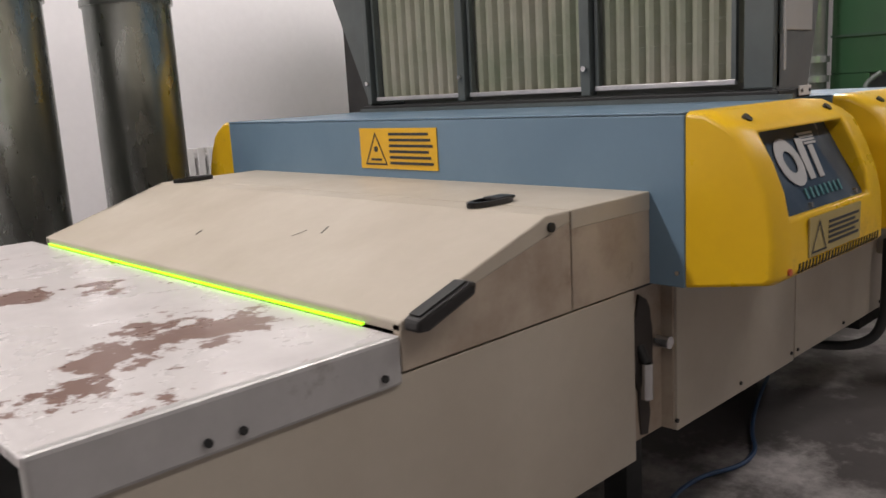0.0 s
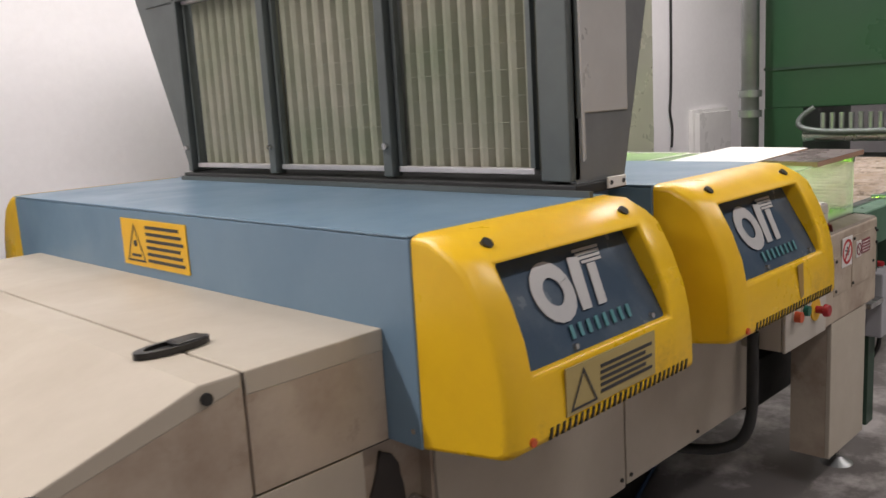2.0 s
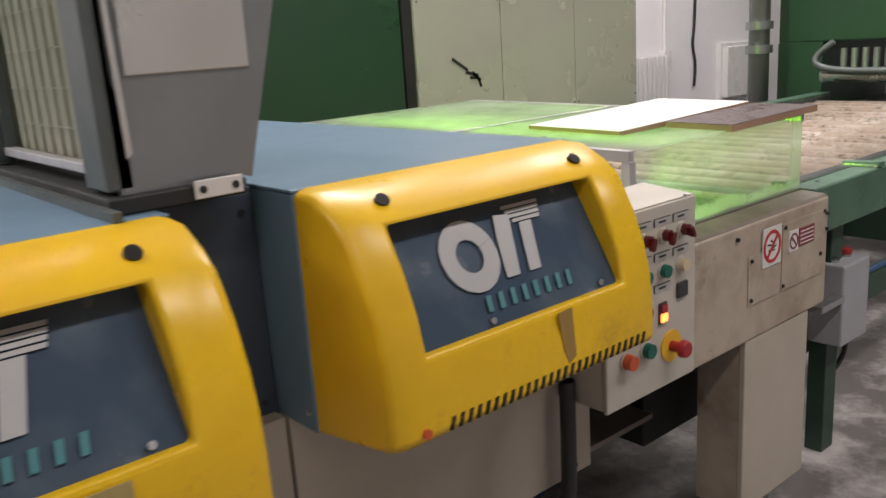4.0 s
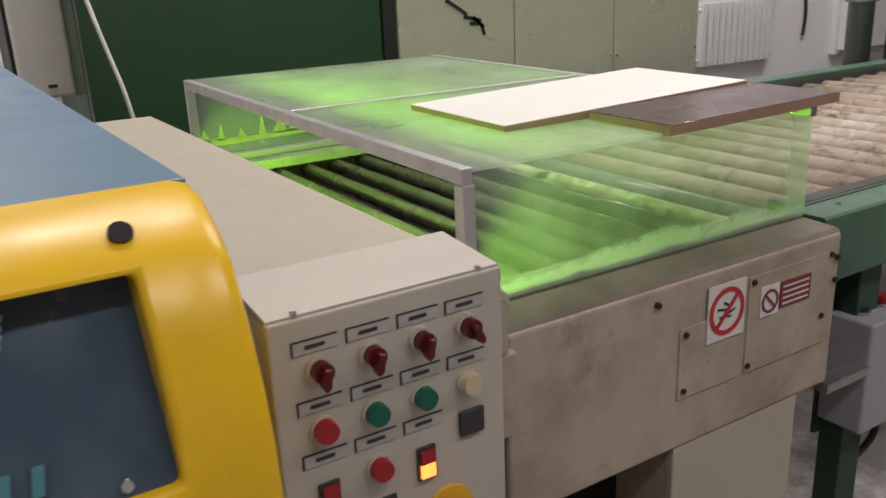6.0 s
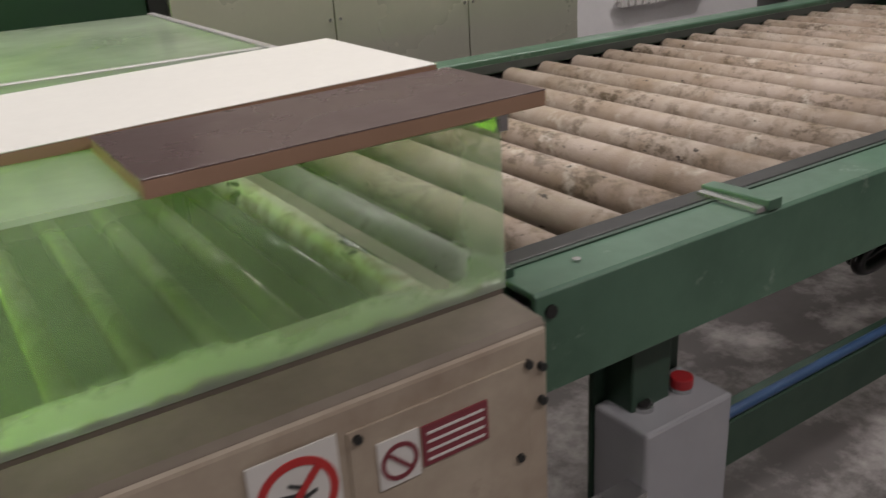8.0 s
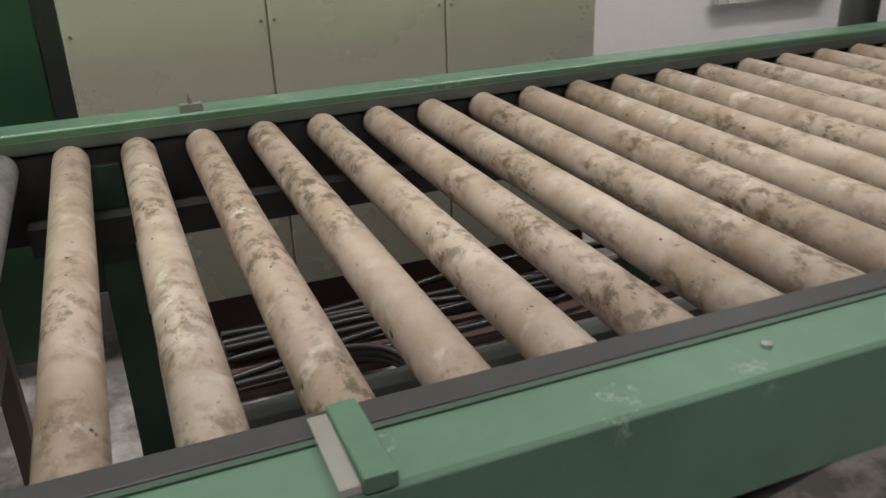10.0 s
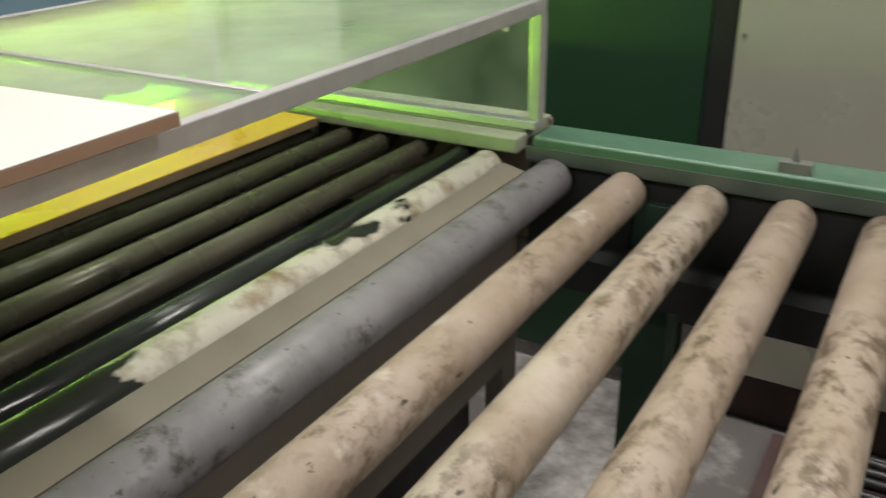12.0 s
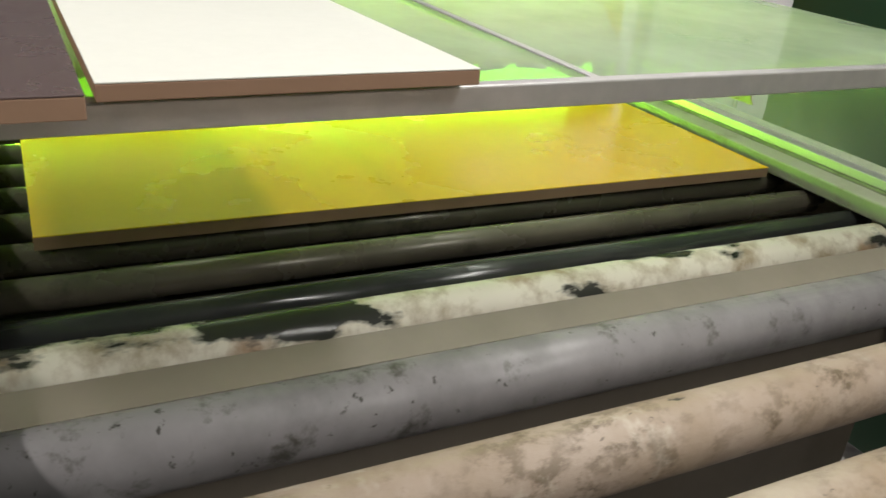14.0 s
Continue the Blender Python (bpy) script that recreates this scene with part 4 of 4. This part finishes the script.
def acrylic_box():
    t = thing("acrylic_box", "frosted acrylic guard box with aluminium edges and lacquer overspray", "guard box")
    x0, x1, y0, y1, z0, z1 = 7.695, 8.5, 0.0, 1.405, 1.088, 1.302
    for nm, b in (("front_pane", box(x0 + 0.02, x1, y0, y0 + 0.006, z0, z1 - 0.004)), ("back_pane", box(x0 + 0.02, x1, y1 - 0.006, y1, z0, z1 - 0.004)),
                  ("lid_pane", box(x0 + 0.02, x1 - 0.004, y0, 0.674, z1 - 0.004, z1 + 0.002)), ("lid_pane", box(x0 + 0.02, x1 - 0.004, 0.686, y1, z1 - 0.004, z1 + 0.002))):
        part(nm, b, {"lid_pane": "plexi_lid", "front_pane": "plexi_front"}.get(nm, "plexi"), t)
    for nm, b in (("edge_bar", box(x0, x0 + 0.02, y0, y1, z1 - 0.022, z1 + 0.003)), ("edge_bar", box(x1 - 0.006, x1 + 0.012, y0, y1, z1 - 0.02, z1 + 0.006)),
                  ("edge_post", box(x0, x0 + 0.022, y0 - 0.003, y0 + 0.022, z0 - 0.01, z1 - 0.022)), ("edge_post", box(x0, x0 + 0.022, y1 - 0.022, y1 + 0.003, z0, z1 - 0.022)),
                  ("edge_post", box(x1 - 0.012, x1 + 0.012, y1 - 0.022, y1 + 0.003, z0, z1 - 0.02)),
                  ("middle_bar", box(x0 + 0.02, x1 - 0.006, 0.674, 0.686, z1 - 0.006, z1 + 0.004)),
                  ("sill_bar", box(x0 + 0.02, x1 + 0.01, y1 - 0.035, y1 - 0.007, z0, z0 + 0.016)),
                  ("sill_bar", box(x0 + 0.02, x1, y0 + 0.007, y0 + 0.02, z0, z0 + 0.006))):
        part(nm, b, "alu", t, "aluminium angle", 0.002)
    # the lid rises a little towards the back
    for ob in t.children:
        for v in ob.data.vertices:
            if v.co.z > 1.2:
                v.co.z += 0.0135 * v.co.y
    # pale shapes on the back pane stand in for reflected lamp light: a slanting streak and a row of spikes
    def run(pts):
        part("lacquer_run", prism(pts, "y", y1 - 0.0085, y1 - 0.0062), "overspray", t, "pale shape standing in for green lamp light on the pane")
    run([(8.04, 1.186), (8.09, 1.2), (8.36, 1.296), (8.355, 1.312), (8.07, 1.214), (8.035, 1.2)])
    for x, w, h in ((7.78, 0.014, 0.05), (7.84, 0.018, 0.028), (7.905, 0.012, 0.075), (7.96, 0.024, 0.06), (8.005, 0.03, 0.03), (7.73, 0.02, 0.035)):
        run([(x - w, 1.145), (x + w, 1.145), (x + w * 0.6, 1.145 + h * 0.35), (x + w * 0.1, 1.145 + h), (x - w * 0.3, 1.145 + h * 0.5)])
    run([(7.72, 1.128), (8.06, 1.135), (8.05, 1.152), (7.9, 1.146), (7.72, 1.15)])
    part("paper_tag", box(8.425, 8.437, y1 - 0.0085, y1 - 0.0062, 1.262, 1.288), "label_white", t, "small white paper tag")
    # crust of dried lacquer along the foot of the front pane
    bm = bmesh.new()
    rows_ = []
    for k in range(161):
        x = x0 + 0.022 + (x1 - x0 - 0.026) * k / 160
        h = 0.002 + 0.01 * max(0.0, noise.fractal(Vector((x * 45, 0.3, 0)), 0.7, 2.0, 4) + 0.3)
        rows_.append([bm.verts.new((x, y0 + 0.0065 + d, z)) for d, z in ((0.0, z0), (0.006, z0), (0.002, z0 + h), (0.0, z0 + h))])
    for a, b in zip(rows_, rows_[1:]):
        for q in range(4):
            bm.faces.new((a[q], b[q], b[(q + 1) % 4], a[(q + 1) % 4]))
    part("overspray_crust", bm, "overspray", t, "crust of dried yellow-green lacquer", smooth=True)
    return t


acrylic_box()


def board(name, label, x0, x1, y0, y1, z0, z1, face, group=""):
    t = thing(name, label, "board", group)
    part("core", box(x0, x1, y0, y1, z0, z1 - 0.0015), "mdf", t, "brown fibreboard core", 0.001)
    part("face", box(x0, x1, y0, y1, z1 - 0.0013, z1), face, t, bevel=0.0004)
    return t


white_panel = board("sample_board", "white laminated fibreboard panel lying on the guard box", -0.315, 0.315, -0.16, 0.163, -0.0075, 0.0075, "white_board", "boards on the guard box")
white_panel.matrix_world = pose(8.225, 0.348, 1.3205, 0.9, -1.5, 0)
dark_panel = board("sample_board", "dark brown laminated fibreboard panel lying on the guard box", -0.228, 0.228, -0.1, 0.098, -0.0095, 0.0095, "dark_board", "boards on the guard box")
dark_panel.matrix_world = pose(8.324, 0.082, 1.3145, 0.6, -0.8, 0)
part_strip = part("spacer_strip", box(7.965, 8.45, 0.22, 0.47, -0.003, 0.001), "mdf")
part_strip.matrix_world = pose(0, 0, 1.308, 0.78, 0, 0)
tagged(part_strip, "brown fibreboard packing strip under the white board", "strip")

# moving lacquered board
lacquered = board("lacquered_board", "freshly lacquered bright yellow board riding on the rollers", -0.25, 0.25, -0.582, 0.582, -0.009, 0.009, "wet_yellow")


# ---- rollers ----
def roller(name, x, z, r, mat, label, y0=0.085, y1=1.335, group="conveyor rollers"):
    t = thing(name, label, "roller", group)
    part("sleeve", tube((0, y0 - 0.7, 0), (0, y1 - 0.7, 0), r, 28), mat, t, smooth=False)
    for f in t.children[0].data.polygons:
        f.use_smooth = len(f.vertices) == 4
    part("axle", tube((0, y0 - 0.73, 0), (0, y1 - 0.67, 0), 0.008, 10), "soot", t)
    return t, x, z, r


TURNING = []
for k in range(7):
    TURNING.append(roller("transport_roller", 7.73 + 0.0925 * k, 1.033, 0.02, "roller_thin", "thin oily steel transport roller under the guard box", 0.06, 1.34, "thin rollers"))
TURNING.append(roller("transport_roller", 8.38, 1.033, 0.021, "roller_black", "glossy black transport roller under the guard box", 0.06, 1.34, "thin rollers"))
TURNING.append(roller("transport_roller", 8.447, 1.03, 0.031, "roller_white", "glossy dark transport roller caked with white lacquer", 0.06, 1.30))
guide_plate = tagged(part("guide_plate", prism([(8.481, 1.042), (8.524, 1.032), (8.523, 1.028), (8.48, 1.038)], "y", 0.075, 1.3), "plate"), "taupe sheet steel guide plate between rollers", "plate")
TURNING.append(roller("conveyor_roller", 8.567, 1.015, 0.0385, "roller_grey", "smooth grey-sleeved conveyor roller", 0.045))
first = roller("conveyor_roller", 8.708, 1.014, 0.038, "roller", "stained beige-sleeved conveyor roller")
TURNING.append(first)
for k in range(1, 20):
    x = 8.708 + 0.1392 * k
    TURNING.append((copy_thing(first[0], pose(x, 0.7, 1.014)), x, 1.014, 0.038))


# ---- roller conveyor frame ----
def conveyor_frame():
    t = thing("roller_conveyor", "green painted steel roller conveyor frame with chipped edges", "conveyor")
    a, b = 8.512, 11.55
    # near rail: front channel, top flange, black inner strip
    part("near_rail", prism([(-0.042, 0.945), (-0.042, 1.083), (-0.036, 1.087), (0.045, 1.087), (0.045, 1.08), (-0.032, 1.078), (-0.032, 0.945)], "x", a, b), "green", t, bevel=0.002)
    part("cover_strip", box(a + 0.02, b, 0.047, 0.085, 1.06, 1.091), "soot", t, "dark inner cover strip", 0.003)
    part("strip_edge", box(a + 0.02, b, 0.038, 0.0465, 1.086, 1.0895), "green_dark", t)
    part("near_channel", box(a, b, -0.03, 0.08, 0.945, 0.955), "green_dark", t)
    # far rail
    part("far_rail", prism([(1.335, 1.04), (1.335, 1.084), (1.34, 1.088), (1.425, 1.088), (1.425, 0.95), (1.415, 0.95), (1.415, 1.078), (1.345, 1.076), (1.345, 1.04)], "x", a + 0.01, b), "green", t, bevel=0.002)
    part("far_lip", box(a, b, 1.33, 1.3345, 1.045, 1.07), "duct_dark", t)
    part("far_channel", box(a, b, 1.346, 1.40, 0.836, 1.035), "soot", t)
    for x in (8.765, 10.2, 11.4):
        for y in (0.03, 1.36):
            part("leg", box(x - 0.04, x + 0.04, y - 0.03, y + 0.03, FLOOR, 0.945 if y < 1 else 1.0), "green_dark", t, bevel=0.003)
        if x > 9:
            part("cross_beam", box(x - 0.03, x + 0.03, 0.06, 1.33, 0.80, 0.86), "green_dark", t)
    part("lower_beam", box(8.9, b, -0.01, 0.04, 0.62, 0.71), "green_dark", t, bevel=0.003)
    part("lower_beam", box(8.81, b, 1.3, 1.38, 0.2, 0.281), "duct_dark", t, bevel=0.003)
    part("drive_trough", box(8.6, b, 1.26, 1.344, 0.836, 0.9), "soot", t, "dark drive trough along the far rail")
    part("stop_peg", box(8.95, 9.0, 1.345, 1.37, 1.088, 1.105), "duct", t, "small bent stop peg")
    part("peg_fin", prism([(8.968, 1.1), (8.982, 1.1), (8.972, 1.13)], "y", 1.355, 1.358), "duct", t)
    part("clip", prism([(-0.045, 1.088), (0.08, 1.094), (0.08, 1.1), (-0.045, 1.105)], "x", 8.945, 8.975), "green", t, "small bent metal clip", 0.002)
    part("clip_plate", box(8.925, 8.944, -0.04, 0.07, 1.088, 1.096), "steel", t)
    for x in (8.62, 9.4, 10.2):
        part("screw", tube((x, 0.005, 1.086), (x, 0.005, 1.091), 0.006, 10), "steel", t)
    part("hook_screw", tube((8.535, -0.046, 1.06), (8.535, -0.04, 1.06), 0.009, 12), "soot", t)
    part("end_latch", prism([(0.02, 1.05), (0.09, 1.05), (0.09, 1.1), (0.02, 1.1)], "x", 8.505, 8.53), "green_dark", t, bevel=0.003)
    part("side_guard", box(7.72, 8.42, 0.042, 0.093, 1.055, 1.083), "guard", t, "overspray-covered side guard", 0.003)
    part("side_guard", box(7.72, 8.497, 1.318, 1.366, 1.055, 1.084), "guard", t, "overspray-covered side guard", 0.003)
    return t


conveyor_frame()


def switch_box():
    t = thing("switch_box", "grey switch box with red stop and black button on top", "switch box")
    part("enclosure", box(8.70, 8.885, -0.055, 0.055, 0.545, 0.812), "grey_box", t, bevel=0.006)
    for x, mat in ((8.748, "black"), (8.831, "red")):
        k = part("push_button", tube((x, 0.0, 0.812), (x, 0.0, 0.82), 0.0165, 20), "steel", t)
        part("button_cap", tube((x, 0.0, 0.819), (x, 0.0, 0.838 if mat == "red" else 0.826), 0.018 if mat == "red" else 0.0125, 20), mat, k, bevel=0.003)
    part("bracket", box(8.55, 8.70, -0.06, -0.02, 0.70, 0.72), "steel", t, "short pipe bracket")
    part("backplate", box(8.70, 8.885, 0.056, 0.066, 0.50, 0.945), "green_dark", t)
    cable("conduit", [(8.86, 0.0, 0.545), (8.87, 0.0, 0.48), (8.86, 0.02, 0.42), (8.8, 0.03, 0.39), (8.74, 0.04, 0.39)], 0.009, "black", t, "black cable tail")
    return t


switch_box()

# ---- background: cabinets, booth, radiators, pipes ----


def control_cabinet():
    t = thing("control_cabinet", "large beige sheet steel cabinet with screwed panels", "cabinet")
    xs = [8.718, 9.287, 9.861, 10.425]
    part("plinth", box(8.72, 10.42, 2.02, 2.7, FLOOR, 0.3), "rust", t, "dark rusty plinth")
    part("body", box(8.722, 10.42, 2.012, 2.7, 0.3, 2.9), "cabinet", t)
    for a, b in zip(xs, xs[1:]):
        p = part("panel", box(a + 0.003, b - 0.003, 1.995, 2.011, 0.3, 2.9), "cabinet", t, bevel=0.002)
        for x in (a + 0.02, b - 0.02):
            for z in (0.62, 1.18, 1.75, 2.3):
                part("screw", tube((x, 1.991, z), (x, 1.996, z), 0.006, 10), "steel", p)
    part("corner_strip", box(8.66, 8.716, 2.01, 2.05, 0.4, 2.9), "soot", t, "black corner strip")
    for (x, z, l, a) in ((9.0, 1.44, 0.1, 32), (9.07, 1.395, 0.09, 14), (9.1, 1.38, 0.07, 40), (9.08, 1.375, 0.05, 5), (9.12, 1.35, 0.05, 70), (8.95, 1.47, 0.02, 20)):
        part("paint_mark", box(-l / 2, l / 2, -0.001, 0, -0.008, 0.008), "soot", t, m=Matrix.Translation((x, 1.9945, z)) @ pose(0, 0, 0, 0, a, 0))
    return t


control_cabinet()


def green_booth():
    t = thing("green_booth", "dark green sheet steel booth wall", "booth")
    part("panel", box(7.55, 8.655, 2.02, 2.08, 0.2, 3.2), "green_wall", t, bevel=0.003)
    part("panel", box(7.55, 8.655, 2.09, 2.7, 0.75, 3.2), "green_wall", t)
    part("leg", box(7.66, 7.74, 2.1, 2.2, FLOOR, 0.75), "green_dark", t)
    part("leg", box(8.52, 8.6, 2.1, 2.2, FLOOR, 0.75), "green_dark", t)
    part("notice", box(7.86, 7.98, 2.014, 2.019, 1.72, 1.9), "label_white", t, "white notice sheet with small plates")
    return t


green_booth()


def spiral_duct(x, y, r):
    t = thing("spiral_duct", "upright galvanised ventilation duct with a banded joint", "duct", "ventilation ducts")
    part("pipe", tube((0, 0, FLOOR), (0, 0, 5.0), r, 40), "galv", t, smooth=True)
    for z in (1.80, 2.9, 0.9):
        part("joint_band", ring((0, 0, z), (0, 0, 1), r + 0.008, r, 0.02, 40), "galv", t)
    t.location = (x, y, 0)
    return t


spiral_duct(5.82, 1.8, 0.143)
spiral_duct(5.385, 1.8, 0.15)


def radiator(x, y, z, w, h, n):
    t = thing("radiator", "white sectional wall radiator", "radiator", "wall radiators")
    for k in range(n):
        a = w * k / n
        part("section", prism([(a + 0.006, 0.0), (a + 0.012, -0.05), (a + w / n - 0.012, -0.05), (a + w / n - 0.006, 0.0)], "z", 0, h), "white_enamel", t, bevel=0.004)
    part("header", tube((-0.03, -0.02, 0.05), (w + 0.03, -0.02, 0.05), 0.016, 12), "white_enamel", t)
    part("header", tube((-0.03, -0.02, h - 0.05), (w + 0.03, -0.02, h - 0.05), 0.016, 12), "white_enamel", t)
    t.location = (x, y, z)
    return t


radiator(12.3, 3.67, 0.8, 0.85, 0.48, 12)
radiator(6.9, 3.67, 0.7, 0.62, 0.5, 9)


def wall_unit():
    t = thing("electrical_box", "pale grey metal box fixed to the booth side", "box")
    part("body", box(7.37, 7.552, 2.3, 2.6, 1.215, 2.1), "white_enamel", t, bevel=0.012)
    part("emblem", box(7.46, 7.49, 2.296, 2.3, 1.25, 1.262), "ink", t)
    part("side_strip", box(7.358, 7.3695, 2.31, 2.6, 1.215, 2.1), "soot", t)
    return t


wall_unit()
tagged(cable("hanging_cable", [(7.47, 2.0, 2.3), (7.54, 1.95, 1.7), (7.58, 1.88, 1.45), (7.64, 1.8, 1.17), (7.66, 1.78, 0.6), (7.66, 1.8, FLOOR + 0.008)], 0.007, "label_white"), "thin grey cable hanging beside the booth", "cable")


def distant_press():
    t = thing("roller_coater", "large dark green machine at the far end of the conveyor", "machine")
    part("frame", box(11.6, 12.6, -1.2, 1.72, 1.4, 3.4), "green_wall", t, bevel=0.01)
    part("rib", box(11.585, 11.6, -1.2, 1.72, 1.69, 1.71), "green_dark", t)
    part("side_frame", box(11.6, 12.6, 1.42, 1.72, FLOOR, 1.4), "green_wall", t)
    part("side_frame", box(11.6, 12.6, -1.2, -0.2, FLOOR, 1.4), "green_wall", t)
    part("bed", box(11.6, 12.6, -0.2, 1.42, FLOOR, 0.98), "green_dark", t)
    part("feed_roller", tube((11.52, -0.15, 1.19), (11.52, 1.38, 1.19), 0.04, 20), "steel", t, "bright metering roller")
    for k in range(16):
        y = 1.22 - 0.065 * k
        part("clamp", tube((11.46, y, 1.24), (11.46, y, 1.36), 0.02, 12), "duct", t, "ribbed steel clamp")
    cable("hose", [(11.46, 0.3, 1.24), (11.44, 0.9, 1.22), (11.44, 1.36, 1.23), (11.46, 1.42, 1.32), (11.5, 1.3, 1.4)], 0.022, "duct_dark", t, "corrugated metal hose")
    return t


distant_press()


def stand_pipe():
    t = thing("stand_pipe", "galvanised upright pipe with flanged couplings", "pipe")
    part("pipe", tube((0, 0, FLOOR), (0, 0, 5.0), 0.065, 24), "duct", t, smooth=True)
    for z in (1.35, 1.5, 2.6):
        part("coupling", tube((0, 0, z), (0, 0, z + 0.05), 0.085, 24), "duct", t)
    t.location = (11.35, 1.72, 0)
    return t


stand_pipe()
wb = thing("wall_heater", "white framed wall heater panel", "heater")
part("frame", box(14.06, 14.92, 3.64, 3.698, 0.75, 1.34), "white_enamel", wb, bevel=0.006)
part("door", box(14.1, 14.88, 3.58, 3.699, 0.79, 1.3), "white_enamel", wb, bevel=0.006)
tagged(cable("wall_cable", [(13.66, 3.68, 5.0), (13.66, 3.68, 2.2), (13.64, 3.68, 1.5), (13.6, 3.68, 1.35), (13.68, 3.68, 1.15), (13.64, 3.68, 0.95)], 0.014, "soot"), "dark cable running down the white wall", "cable")


ws = thing("wall_switch", "small white wall switch with a conduit above", "switch")
part("housing", box(13.08, 13.2, 3.64, 3.699, 1.13, 1.32), "white_enamel", ws, bevel=0.006)
part("conduit", tube((13.14, 3.68, 1.32), (13.14, 3.68, 4.9), 0.018, 12), "white_enamel", ws)


# ---- floor clutter seen between rollers ----
def cable_bundle():
    t = thing("cable_bundle", "bundle of black cables on a dark tray under the conveyor", "cables")
    part("tray", box(8.95, 11.3, 1.6, 1.95, FLOOR, FLOOR + 0.03), "rust", t, "dark steel tray")
    rnd = random.Random(4)
    for k in range(7):
        y = 1.63 + 0.045 * k
        cable("cable", [(9.0 + 0.46 * j, y + rnd.uniform(-0.05, 0.05), FLOOR + 0.05 + rnd.uniform(0, 0.07)) for j in range(6)], 0.014, "black", t)
    for k in range(3):
        cable("cable_loop", [(9.35 + 0.16 * math.cos(a) , 1.5 + 0.1 * math.sin(a), FLOOR + 0.02 + 0.02 * k + 0.06 * math.sin(a * 0.5)) for a in [i * 0.55 for i in range(12)]], 0.011, "soot", t)
    return t


cable_bundle()
tagged(cable("air_hose", [(8.9, -0.002, 0.72), (9.6, 0.003, 0.72), (10.4, -0.002, 0.72), (11.4, 0.003, 0.72)], 0.009, "blue_cable"), "blue air hose lying on the lower beam", "hose")
tagged(cable("floor_cable", [(6.5, 0.2, FLOOR + 0.01), (6.8, 0.3, FLOOR + 0.012), (7.1, 0.15, FLOOR + 0.012), (7.4, 0.35, FLOOR + 0.012), (7.9, 0.5, FLOOR + 0.012)], 0.008, "blue_cable"), "blue air hose on the floor under the oven", "hose")


def hose_bundle():
    t = thing("hose_bundle", "black hoses looped under the conveyor rail", "hoses")
    for d in (0.0, 0.03, 0.055):
        cable("hose", [(9.95, 0.05 + d, 0.936), (9.7, 0.05 + d, 0.89), (9.45, 0.045 + d, 0.842 + d * 0.3), (9.36 + d, 0.045 + d, 0.838), (9.37 + d, 0.05 + d, 0.875), (9.5, 0.055 + d, 0.91), (9.8, 0.06 + d, 0.936)], 0.013, "black", t)
    return t


hose_bundle()


# ---- what moves ----
def motions():
    # the lacquered board comes out of the oven at 0.087 m/s, and the rollers turn with it
    walk(lacquered, [(0.0, pose(6.749, 0.718, 1.063)), (7.0, pose(7.358, 0.718, 1.063)), (14.0, pose(7.967, 0.718, 1.063))])
    for n, (ob, x, z, r) in enumerate(TURNING):
        turn = math.degrees(0.087 / r)
        walk(ob, [(0.25 * k, pose(x, 0.7, z, 0, 47 * n + turn * 0.25 * k, 0)) for k in range(57)])


motions()
